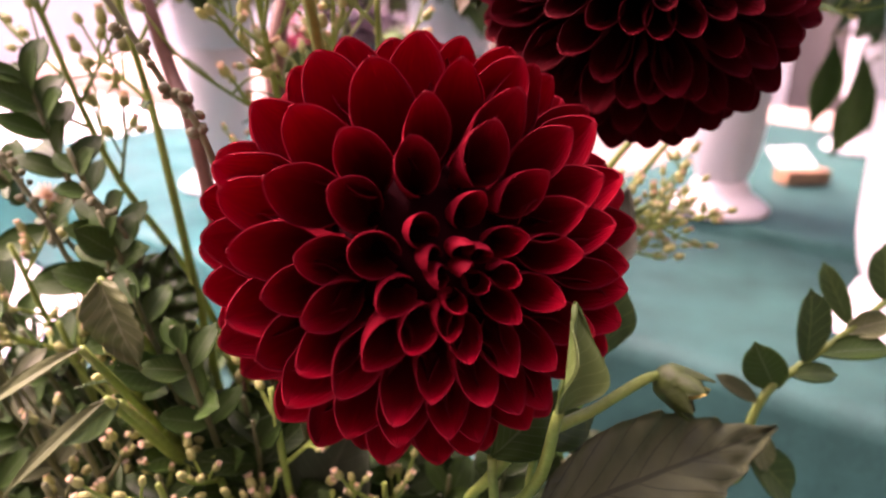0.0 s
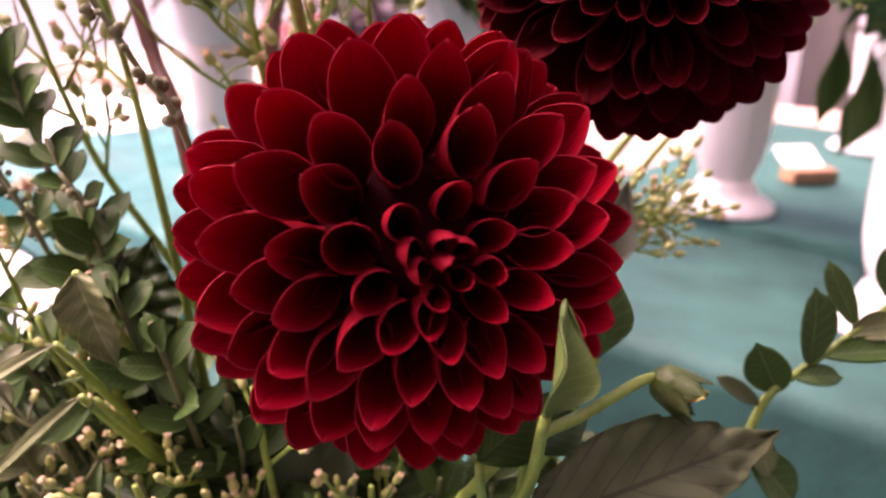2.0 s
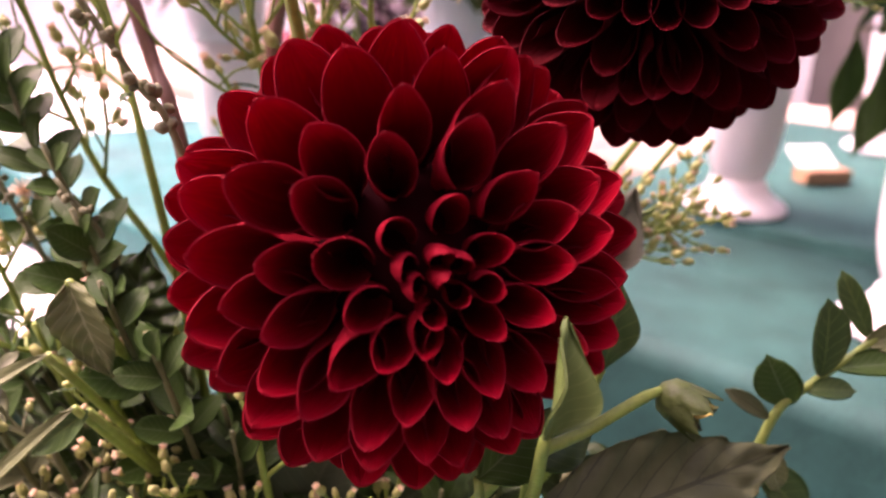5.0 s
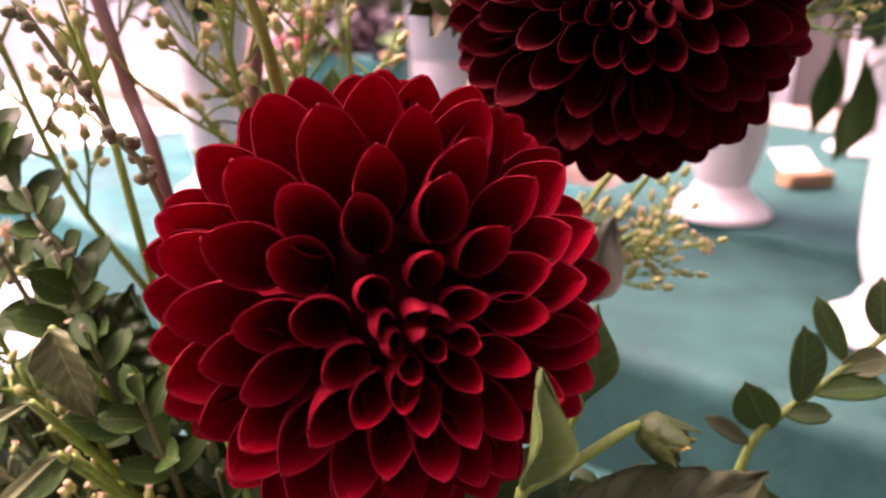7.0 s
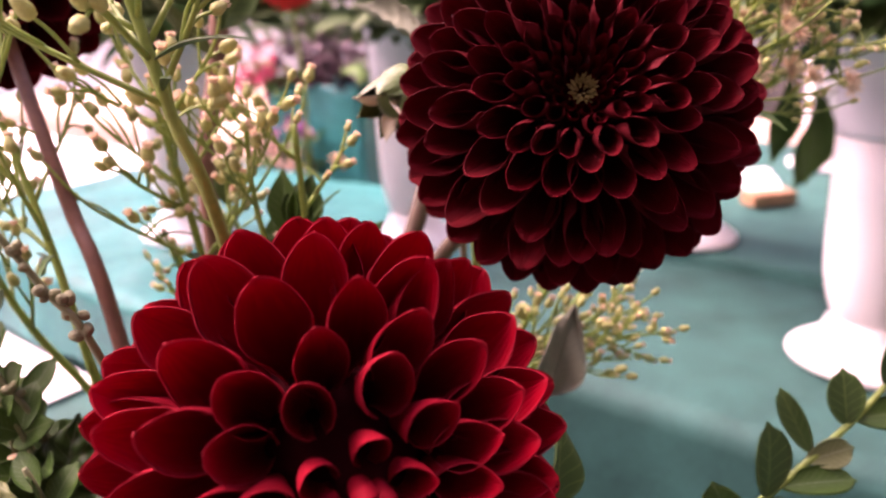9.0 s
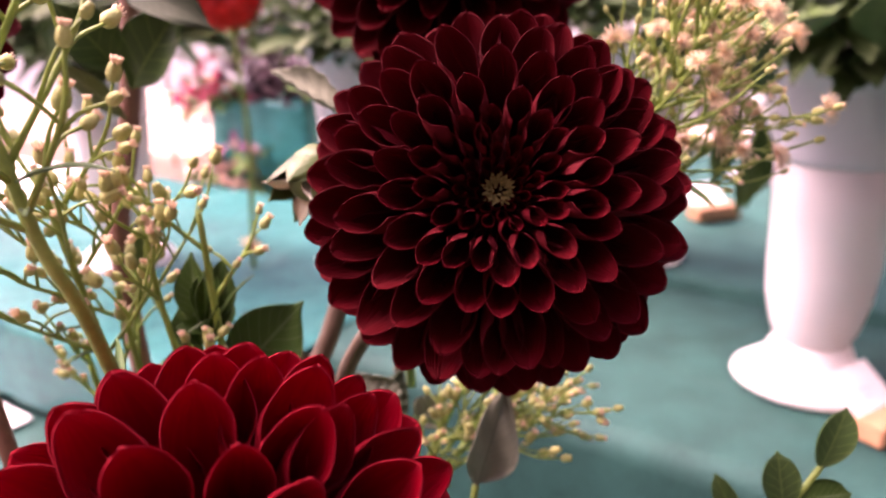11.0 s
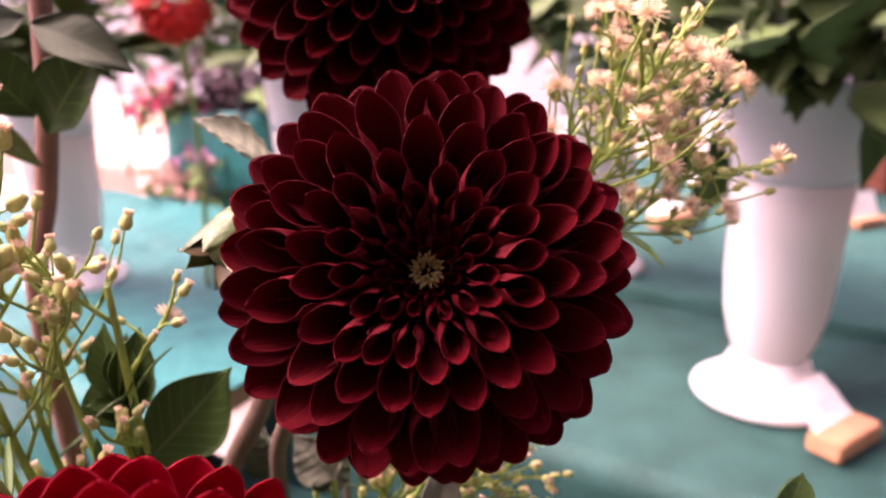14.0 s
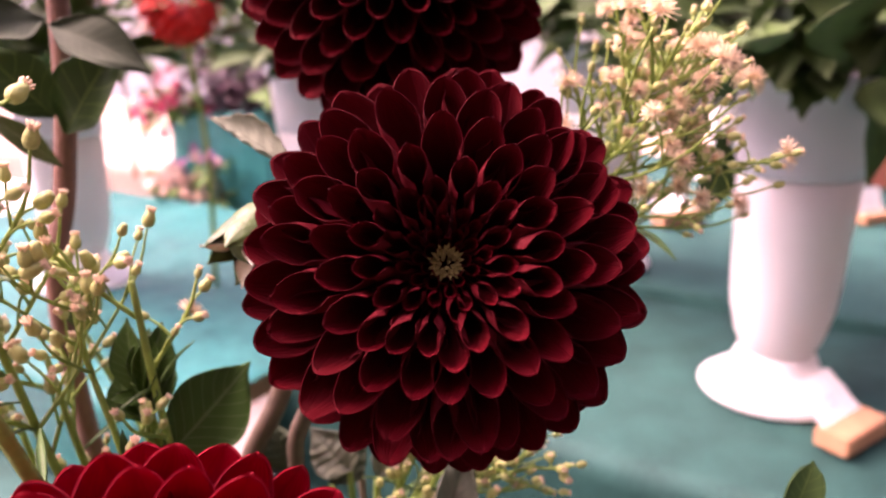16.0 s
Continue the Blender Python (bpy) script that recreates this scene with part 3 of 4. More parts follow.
def quill(build, mouth, wrap, flat, point, spoon, seed, thick=0.020, nu=12, nv=16):
    """A rolled petal along +Y, 1 long and 1 wide, as a closed thin shell: a tapered tube cut aslant, so that its mouth is an oval that opens to +Z.
    mouth: where the cut begins, wrap: how far the edges come round (radians), flat: depth against width, point: how pointed the tip is, spoon: tip bent inwards."""
    rnd = random.Random(seed)
    ph, tilt = rnd.uniform(0, 6.28), rnd.uniform(-0.07, 0.07)
    mid, nrm, uvs = [], [], []
    for j in range(nv + 1):
        s = 1 - (1 - j / nv) ** 1.9
        u = min(1.0, (1 - s) / (1 - mouth))
        c = (1 - point) * math.acos(1 - 2 * u) + point * math.pi * u
        c = max(0.03, min(c, wrap - 0.25 * ease((mouth - s) / mouth)))
        rad = 0.5 * (0.28 + 0.72 * ease(s / 0.68)) * (1 - 0.10 * ease((s - 0.7) / 0.3))
        zc = -0.5 * flat - 0.16 * math.sin(math.pi * s) * flat + spoon * ease((s - 0.72) / 0.28) ** 2
        for i in range(nu + 1):
            g = 2 * i / nu - 1
            x = rad * math.sin(g * c) * (1 + 0.03 * math.sin(19 * s + 2 * ph) * abs(g)) + tilt * s * s
            z = zc + flat * rad * (1 - math.cos(g * c)) + 0.014 * math.sin(ph + 6 * s + 3 * g) * s - 0.03 * (1 - abs(g)) ** 4 * ease((s - 0.5) / 0.4)
            mid.append(Vector((x, s, z)))
            uvs.append((i / nu, s))
    cols = nu + 1
    for j in range(nv + 1):
        for i in range(cols):
            e = mid[j * cols + min(i + 1, nu)] - mid[j * cols + max(i - 1, 0)]
            f = mid[min(j + 1, nv) * cols + i] - mid[max(j - 1, 0) * cols + i]
            n = e.cross(f)
            nrm.append(n.normalized() if n.length > 1e-12 else Vector((0, 0, 1)))
    off, faces = len(mid), []
    for j in range(nv):
        for i in range(nu):
            k = j * cols + i
            faces.append((k, k + 1, k + 1 + cols, k + cols))
            build.back.add(len(build.f) + len(faces))
            faces.append((off + k, off + k + cols, off + k + cols + 1, off + k + 1))
        for i, flip in ((0, True), (nu, False)):
            k, l = j * cols + i, (j + 1) * cols + i
            faces.append((l, k, off + k, off + l) if flip else (k, l, off + l, off + k))
    for i in range(nu):
        k = nv * cols + i
        faces.append((k, k + 1, off + k + 1, off + k))
    return build.add([p + n * thick * 0.5 for p, n in zip(mid, nrm)] + [p - n * thick * 0.5 for p, n in zip(mid, nrm)], faces, uvs + uvs)


def petal_mesh(material, mouth, wrap, flat, point, spoon, seed):
    return quill(Build(), mouth, wrap, flat, point, spoon, seed).mesh("petal", material[0], reverse=material[1])


def angle_between(a, b):
    return math.degrees(math.acos(max(-1, min(1, a.dot(b)))))


def dahlia(label, centre, axis, radius, material, known, seed, stem, stem_mat, widths, heart=None, reach=118, eye=0, thick=0.0029, squash=1.0, crater=0.84, lip=45.0, roll=0.0, splay=0.10, spread=1.0):
    """A ball dahlia of rolled petals all round an axis, small in the heart and larger outwards. known: (polar, turn) of petals whose place is known;
    the rest keeps to a spiral of golden angles between them. squash: depth against width of the ball; splay: how far the petals turn outwards; spread: room between them; crater, lip: how deep and how wide the hollow round the heart is."""
    rnd = random.Random(seed)
    root = thing("dahlia", label, "flower", "dark red dahlias", at=stem[0])
    C, axis = Vector(centre), Vector(axis).normalized()
    wide_at = lambda polar: steps(polar, widths)
    placed = [(p, sphere_dir(axis, p, t)) for p, t in known]
    for n in range(1, 2600):
        polar = reach * (n / 2600.0) ** 0.6
        d = sphere_dir(axis, polar, n * 137.508 + seed)
        gap = 5.2 if polar < eye else math.degrees(wide_at(polar)) * (1.0 if polar < 22 else spread if known and polar < 78 else spread * 0.9)
        if all(angle_between(d, e) > gap for q, e in placed):
            placed.append((polar, d))

    def out(polar):
        q = radians(polar)
        return radius * (crater + (1 - crater) * ease(polar / lip)) / math.sqrt(math.sin(q) ** 2 + (math.cos(q) / squash) ** 2)

    floret = (FLORET, FLORET) if eye else material
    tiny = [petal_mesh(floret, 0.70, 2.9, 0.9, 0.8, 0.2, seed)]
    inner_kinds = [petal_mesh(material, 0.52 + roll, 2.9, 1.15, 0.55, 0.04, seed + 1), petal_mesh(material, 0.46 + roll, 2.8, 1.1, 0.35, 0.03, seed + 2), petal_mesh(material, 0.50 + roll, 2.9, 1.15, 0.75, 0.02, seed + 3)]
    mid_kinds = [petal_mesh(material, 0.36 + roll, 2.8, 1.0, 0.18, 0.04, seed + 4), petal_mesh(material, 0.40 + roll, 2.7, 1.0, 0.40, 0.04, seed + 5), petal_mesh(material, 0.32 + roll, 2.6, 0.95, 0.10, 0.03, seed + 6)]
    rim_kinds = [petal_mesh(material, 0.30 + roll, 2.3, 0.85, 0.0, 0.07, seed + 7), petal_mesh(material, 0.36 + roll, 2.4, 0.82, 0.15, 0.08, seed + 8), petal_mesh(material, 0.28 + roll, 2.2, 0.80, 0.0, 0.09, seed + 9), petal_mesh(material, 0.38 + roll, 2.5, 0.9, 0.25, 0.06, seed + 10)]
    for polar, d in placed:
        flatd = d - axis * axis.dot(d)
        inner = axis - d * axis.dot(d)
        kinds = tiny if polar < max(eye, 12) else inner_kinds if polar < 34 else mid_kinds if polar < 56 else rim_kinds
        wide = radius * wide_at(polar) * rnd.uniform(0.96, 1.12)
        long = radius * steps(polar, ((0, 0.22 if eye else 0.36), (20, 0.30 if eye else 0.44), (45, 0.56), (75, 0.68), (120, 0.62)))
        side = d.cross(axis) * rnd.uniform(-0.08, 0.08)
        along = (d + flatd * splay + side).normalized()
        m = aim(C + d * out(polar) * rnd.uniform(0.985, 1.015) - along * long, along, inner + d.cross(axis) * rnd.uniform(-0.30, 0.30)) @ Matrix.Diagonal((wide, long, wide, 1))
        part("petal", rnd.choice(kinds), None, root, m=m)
    if heart:
        eye_mesh = Build()
        for k in range(34):
            u = sphere_dir(axis, 6 + 50 * math.sqrt(k / 34.0), k * 137.5)
            blade(eye_mesh, 0.0022, 0.0009, cup=0.8, bend=0.1, m=aim(C + axis * (out(0) - 0.0006) + u * 0.0004 + (u - axis * u.dot(axis)) * 0.0019, u, axis), nu=4, nv=5, thick=0.0002, seed=k)
        heart_part = part("heart", eye_mesh, heart, root, "pale yellow-green heart")
        heart_part["kind"] = "stuff"
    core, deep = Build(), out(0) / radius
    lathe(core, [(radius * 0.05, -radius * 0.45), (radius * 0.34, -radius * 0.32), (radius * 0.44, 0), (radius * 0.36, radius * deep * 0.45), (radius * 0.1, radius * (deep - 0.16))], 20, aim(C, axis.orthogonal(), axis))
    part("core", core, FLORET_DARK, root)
    part("stem", tube(Build(), list(stem) + [C - axis * radius * 0.3], thick, thick * 0.85, 8), stem_mat, root)
    for k in range(6):
        d = sphere_dir(axis, 135, k * 60 + seed)
        part("sepal", blade(Build(), radius * 0.45, radius * 0.2, cup=0.4, bend=0.2, m=aim(C - axis * radius * 0.35, d, axis), seed=k), LEAF_GREEN, root)
    return root


HEART_ONE = [(8, 184), (9, 243), (11, 157), (11, 349), (14, 251), (14, 312), (16, 83), (16, 134), (18, 268), (20, 197), (20, 229), (24, 294), (25, 6), (25, 167), (26, 48), (28, 27), (28, 220), (28, 252), (28, 277), (30, 113), (30, 309), (31, 76), (34, 145), (34, 326), (35, 289), (36, 194), (36, 242), (37, 173)]
MID_ONE = [(38, 11), (38, 220), (38, 264), (39, 100), (40, 30), (40, 128), (41, 49), (41, 69), (41, 301), (41, 315), (42, 208), (42, 275), (43, 347), (43, 355), (44, 247), (44, 289), (45, 185), (45, 338), (48, 83), (48, 151), (49, 23), (49, 235), (50, 274), (52, 5), (53, 216), (54, 40), (56, 174), (56, 204), (57, 109), (57, 135), (57, 266), (58, 68), (61, 59), (61, 190)]
RIM_ONE = [(63, 13), (68, 38), (68, 160), (68, 254), (69, 93), (70, 50), (72, 238), (74, 65), (75, 201), (75, 226), (76, 118), (77, 75), (77, 174), (79, 153), (80, 87), (83, 165), (83, 188), (84, 108), (84, 136)]
HEART_TWO = [(20, 317), (23, 334), (24, 99), (24, 122), (24, 209), (25, 38), (25, 56), (26, 184), (27, 256), (28, 76), (28, 160), (29, 238), (29, 314), (31, 5), (32, 109), (32, 133), (37, 206), (37, 336)]
MID_TWO = [(38, 39), (39, 271), (39, 287), (42, 69), (42, 90), (42, 238), (43, 320), (44, 19), (44, 123), (47, 48), (49, 151), (49, 216), (51, 303), (52, 135), (52, 356), (53, 76), (53, 189), (56, 55), (57, 162), (57, 172), (58, 44), (58, 249), (59, 40), (59, 106), (59, 199), (59, 278), (59, 336), (60, 23), (60, 28), (61, 7), (61, 271), (61, 305)]
RIM_TWO = [(62, 88), (63, 286), (64, 126), (64, 263), (65, 69), (65, 146), (66, 11), (66, 81), (67, 1), (67, 317), (69, 342), (70, 250), (70, 329), (70, 355), (71, 202), (71, 223), (71, 293), (74, 156), (77, 211), (78, 98), (78, 118), (79, 145), (79, 240)]
WIDE_ONE = ((0, 0.07), (10, 0.10), (20, 0.145), (28, 0.175), (42, 0.215), (57, 0.25), (85, 0.29), (120, 0.27))
WIDE_TWO = ((0, 0.045), (19, 0.055), (21, 0.085), (28, 0.115), (42, 0.17), (57, 0.195), (80, 0.225), (120, 0.22))

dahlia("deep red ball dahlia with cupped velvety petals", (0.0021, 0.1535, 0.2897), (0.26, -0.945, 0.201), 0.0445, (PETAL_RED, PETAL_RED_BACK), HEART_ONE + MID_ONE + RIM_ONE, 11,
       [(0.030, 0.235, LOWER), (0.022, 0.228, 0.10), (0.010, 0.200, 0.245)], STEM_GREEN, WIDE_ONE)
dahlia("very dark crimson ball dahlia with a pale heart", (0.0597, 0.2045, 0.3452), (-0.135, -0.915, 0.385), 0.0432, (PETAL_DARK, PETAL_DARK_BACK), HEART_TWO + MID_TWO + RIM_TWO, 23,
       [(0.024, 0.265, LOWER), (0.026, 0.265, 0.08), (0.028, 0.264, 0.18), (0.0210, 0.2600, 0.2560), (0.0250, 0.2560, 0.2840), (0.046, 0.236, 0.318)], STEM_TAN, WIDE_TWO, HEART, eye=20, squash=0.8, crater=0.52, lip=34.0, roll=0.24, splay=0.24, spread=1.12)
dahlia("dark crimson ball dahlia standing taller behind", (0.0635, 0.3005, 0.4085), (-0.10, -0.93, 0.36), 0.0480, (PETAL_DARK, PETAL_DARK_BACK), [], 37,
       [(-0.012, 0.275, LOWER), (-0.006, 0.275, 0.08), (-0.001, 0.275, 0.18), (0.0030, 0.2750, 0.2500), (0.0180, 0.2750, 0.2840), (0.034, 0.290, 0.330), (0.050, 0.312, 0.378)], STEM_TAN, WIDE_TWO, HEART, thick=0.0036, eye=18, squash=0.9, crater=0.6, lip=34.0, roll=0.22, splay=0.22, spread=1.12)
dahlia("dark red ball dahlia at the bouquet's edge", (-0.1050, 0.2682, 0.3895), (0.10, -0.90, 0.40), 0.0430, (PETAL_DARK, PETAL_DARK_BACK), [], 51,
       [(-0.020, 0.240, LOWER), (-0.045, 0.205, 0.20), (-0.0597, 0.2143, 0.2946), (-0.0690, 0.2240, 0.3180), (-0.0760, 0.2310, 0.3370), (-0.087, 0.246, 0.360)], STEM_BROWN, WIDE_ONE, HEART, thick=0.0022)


# ---- filler: sprays of small bud heads ----
def head_meshes():
    urn = lathe(Build(), [(0.0004, 0), (0.0013, 0.0004), (0.0019, 0.0016), (0.0018, 0.0030), (0.0013, 0.0044), (0.0011, 0.0050), (0.0003, 0.0051)], 8).mesh("bud", BUD_GREEN)
    t = Build()
    for k in range(14):
        a = k * 2.39996
        r = 0.00105 * math.sqrt((k + 0.5) / 14)
        p = Vector((r * math.cos(a), r * math.sin(a), 0.0047))
        d = Vector((math.cos(a) * r * 350, math.sin(a) * r * 350, 1)).normalized()
        tube(t, [p, p + d * 0.0016], 0.00030, 0.00022, 4)
    f = Build()
    for k in range(60):
        z = 1 - 1.25 * (k + 0.5) / 60
        a = k * 2.39996
        d = Vector((math.sqrt(max(0, 1 - z * z)) * math.cos(a), math.sqrt(max(0, 1 - z * z)) * math.sin(a), z))
        tube(f, [Vector((0, 0, 0.0046)), Vector((0, 0, 0.0046)) + d * (0.0042 + 0.0012 * ((k * 7) % 5) / 5)], 0.00022, 0.00012, 3)
    return urn, t.mesh("tuft", TUFT_PEACH), f.mesh("plume", TUFT_PEACH)


BUD, TUFT, PLUME = head_meshes()


def spray(base, points, count, seed, reach=0.035, size=1.0, bloom=0.0, thick=0.0018, start=0.35, label="green filler stem with small pink-tipped buds", stem_mat=None, leaves=6):
    rnd = random.Random(seed)
    root = thing("filler_spray", label, "flower stem", "filler sprays", at=base)
    b = Build()
    line = smooth_path([base] + list(points), 8)
    tube(b, [base] + list(points), thick, thick * 0.45, 7, 8)
    part("stem", b, stem_mat or STEM_GREEN, root)
    heads = []
    twigs = Build()
    n = len(line)
    limbs = max(3, count // 5)
    for k in range(limbs):
        s = start + (1 - start) * (k + 0.5) / limbs
        p = line[min(n - 1, int(s * (n - 1)))]
        up = (line[-1] - line[max(0, int(s * (n - 1)) - 2)]).normalized() if s < 0.97 else (line[-1] - line[-3]).normalized()
        a = k * 2.39996 + seed
        side = up.cross(Vector((math.cos(a), math.sin(a), 0.3))).normalized()
        L = reach * (1.15 - 0.55 * s) * rnd.uniform(0.7, 1.2)
        q = p + side * L * 0.55 + up * L * 0.55
        e = q + (side * 0.4 + up * 0.8).normalized() * L * 0.45
        tube(twigs, [p, q, e], thick * 0.38, thick * 0.2, 5, 4)
        heads.append((e, (e - q).normalized()))
        for j in range(max(1, count // limbs - 1)):
            f = rnd.uniform(0.3, 0.95)
            o = p.lerp(q, f)
            d = (side * rnd.uniform(-0.2, 0.9) + up * rnd.uniform(0.4, 1.0) + Vector((rnd.gauss(0, .4), rnd.gauss(0, .4), rnd.gauss(0, .3)))).normalized()
            l = L * rnd.uniform(0.2, 0.45)
            tube(twigs, [o, o + d * l * 0.5 + up * l * 0.1, o + d * l], thick * 0.25, thick * 0.18, 5, 3)
            heads.append((o + d * l, d))
    part("branchwork", twigs, stem_mat or STEM_GREEN, root)
    for p, d in heads:
        s = size * rnd.uniform(0.62, 1.0)
        m = aim(p - d * 0.0005, d.orthogonal(), d) @ Matrix.Diagonal((s, s, s, 1))
        head = part("bud", BUD, None, root, m=m)
        r = rnd.random()
        if r < bloom:
            part("plume", PLUME, None, head, "fluffy peach-coloured plume", m=m @ Matrix.Diagonal((1.5, 1.5, 1.3, 1)))["kind"] = "stuff"
        elif r < 0.75:
            part("tuft", TUFT, None, head, "pinkish tuft", m=m)
    for k in range(leaves):
        s = rnd.uniform(0.15, 0.8)
        p = line[int(s * (n - 1))]
        d = Vector((rnd.gauss(0, 1), rnd.gauss(0, 1), rnd.uniform(0.2, 1.0))).normalized()
        L = rnd.uniform(0.012, 0.026)
        part("leaf", blade(Build(), L, L * 0.11, cup=0.3, bend=0.2, fold=0.2, m=aim(p, d, (0, 0, 1)), seed=k, nu=4, nv=7), LEAF_GREEN, root)
    return root


def leafy_twig(label, points, pairs, size, seed, leaf_mat=None, stem_mat=None, start=0.2, ratio=0.55, group="box twigs", thick=0.0014):
    """A woody twig with opposite oval leaves."""
    rnd = random.Random(seed)
    root = thing("box_twig", label, "twig", group, at=points[0])
    part("stem", tube(Build(), points, thick, thick * 0.5, 6, 8), stem_mat or STEM_OLIVE, root)
    line = smooth_path(points, 10)
    n = len(line)
    for k in range(pairs):
        s = start + (1 - start) * k / max(1, pairs - 1)
        i = min(n - 2, int(s * (n - 1)))
        p, up = line[i], (line[min(n - 1, i + 1)] - line[max(0, i - 1)]).normalized()
        a = k * 1.57 + rnd.uniform(-0.4, 0.4)
        o = up.orthogonal().normalized()
        o = (Matrix.Rotation(a, 3, up) @ o)
        for sgn in (1, -1):
            d = (o * sgn * rnd.uniform(0.6, 1.1) + up * rnd.uniform(0.4, 1.0)).normalized()
            L = size * rnd.uniform(0.7, 1.15) * (1 - 0.35 * max(0, s - 0.8) / 0.2)
            part("leaf", blade(Build(), L, L * ratio * rnd.uniform(0.85, 1.15), cup=0.35, bend=rnd.uniform(0.0, 0.3), fold=0.1, point=0.55, widest=0.55, m=aim(p, d, up * 0.3 + Vector((0.1, -1.0, 0.6))), seed=seed + k, nu=6, nv=9), leaf_mat or LEAF_BOX, root)
    return root


def single_leaf(name, label, base, tip, width, material, inner, root_at, seed=0, cup=0.4, bend=0.15, fold=0.25, wave=0.06, widest=0.42, stem_mat=None, pleat=0.0):
    """One large leaf on its stalk."""
    base, tip = Vector(base), Vector(tip)
    root = thing(name, label, "leaf", at=root_at)
    part("blade", blade(Build(), (tip - base).length, width, cup=cup, bend=bend, fold=fold, wave=wave, widest=widest, m=aim(base, tip - base, inner), seed=seed, nu=14, nv=36 if pleat else 18, pleat=pleat), material, root)
    part("stalk", tube(Build(), [root_at, Vector(root_at).lerp(base, 0.6) + Vector((0.003, 0, -0.004)), base], 0.0018, 0.0010), stem_mat or STEM_GREEN, root)
    return root


def seed_twig(points, count, seed):
    """A thin dry stem with clusters of papery seed capsules."""
    rnd = random.Random(seed)
    root = thing("seed_stem", "thin dry stem with clustered papery seed capsules", "flower stem", at=points[0])
    part("stem", tube(Build(), points, 0.0011, 0.0006, 6, 8), STEM_OLIVE, root)
    line = smooth_path(points, 12)
    cap = lathe(Build(), [(0.0003, 0), (0.0014, 0.0008), (0.0018, 0.0020), (0.0013, 0.0034), (0.0003, 0.0042)], 7).mesh("capsule", SEED_TAN)
    for k in range(count):
        c = (k // 3) / max(1, (count - 1) // 3)
        p = line[min(len(line) - 1, int((0.35 + 0.62 * c) * (len(line) - 1)))] + Vector((rnd.gauss(0, .001), rnd.gauss(0, .001), rnd.gauss(0, .0012)))
        d = Vector((rnd.gauss(0, 1), rnd.gauss(0, 1), rnd.gauss(0.2, 1))).normalized()
        s = rnd.uniform(0.4, 0.8)
        part("capsule", cap, None, root, m=aim(p, d.orthogonal(), d) @ Matrix.Diagonal((s, s, s, 1)))
    return root


# sprays behind and beside the large flower
LOW_TIPS = ((0.0900, 0.236, 0.2710), (0.0790, 0.2454, 0.2710), (0.0640, 0.2445, 0.2690), (0.052, 0.2394, 0.2634), (0.0920, 0.2539, 0.2760))
GREEN_LINE = ((-0.020, 0.1790, 0.3240), (-0.0250, 0.1715, 0.3500), (-0.0300, 0.1730, 0.3705), (-0.0330, 0.1735, 0.3800))
spray((-0.040, 0.250, LOWER), [(-0.062, 0.225, 0.20), (-0.070, 0.218, 0.285), (-0.0762, 0.2213, 0.3172), (-0.090, 0.228, 0.37)], 30, 1, start=0.66, reach=0.05)
spray((-0.010, 0.240, LOWER), [(-0.012, 0.212, 0.22), GREEN_LINE[0], GREEN_LINE[1], GREEN_LINE[2], GREEN_LINE[3]], 70, 2, start=0.62, reach=0.044, thick=0.0019, bloom=0.0, size=0.9)
spray((-0.005, 0.245, LOWER), [(-0.012, 0.232, 0.22), (-0.018, 0.228, 0.290), (-0.022, 0.226, 0.322), (-0.022, 0.224, 0.342)], 44, 3, start=0.70, reach=0.034, thick=0.0013, size=0.9)
spray((-0.040, 0.250, LOWER), [(-0.060, 0.240, 0.20), (-0.095, 0.235, 0.29), (-0.112, 0.236, 0.345)], 40, 4, start=0.6, reach=0.045)
spray((-0.020, 0.260, LOWER), [(-0.030, 0.250, 0.20), (-0.040, 0.236, 0.300), (-0.046, 0.228, 0.352)], 60, 12, start=0.62, reach=0.045)
spray((0.050, 0.260, LOWER), [(0.034, 0.264, 0.15), (0.052, 0.262, 0.25), (0.100, 0.252, 0.330), (0.109, 0.246, 0.354), (0.119, 0.243, 0.369), (0.126, 0.241, 0.386)], 150, 5, start=0.58, reach=0.038, bloom=0.26, size=0.66, thick=0.0015, label="green filler stem with fluffy peach blooms")
spray((0.050, 0.258, LOWER), [(0.036, 0.260, 0.15), (0.056, 0.258, 0.24), (0.108, 0.252, 0.322), (0.126, 0.245, 0.344), (0.140, 0.240, 0.358)], 60, 15, start=0.68, reach=0.030, bloom=0.22, size=0.66, thick=0.0013, label="green filler stem with fluffy peach blooms")
for k, tip in enumerate(LOW_TIPS):
    t = Vector(tip)
    spray((0.050, 0.262, LOWER), [(0.034 + 0.002 * k, 0.250, 0.15), (0.040 + 0.001 * k, 0.244, 0.232), t.lerp(Vector((0.044, 0.242, 0.250)), 0.40), tip], 34, 16 + 100 * k, start=0.70, reach=0.026, thick=0.0012, size=0.74)
for k, (x, y, z) in enumerate(((-0.080, 0.185, 0.262), (-0.034, 0.168, 0.247), (-0.060, 0.176, 0.232), (-0.100, 0.200, 0.250), (-0.048, 0.190, 0.262), (-0.118, 0.215, 0.268), (-0.072, 0.165, 0.205), (-0.020, 0.170, 0.215),
                               (-0.010, 0.228, 0.340), (-0.036, 0.240, 0.318), (-0.052, 0.252, 0.300), (-0.024, 0.212, 0.300))):
    spray((-0.030 + 0.003 * k, 0.250 - 0.002 * k, LOWER), [(x * 0.55, y + 0.022, z - 0.14), (x * 0.9, y + 0.006, z - 0.045), (x, y, z)], 19, 20 + k, start=0.62, reach=0.034, leaves=12, bloom=0.02, size=0.8)

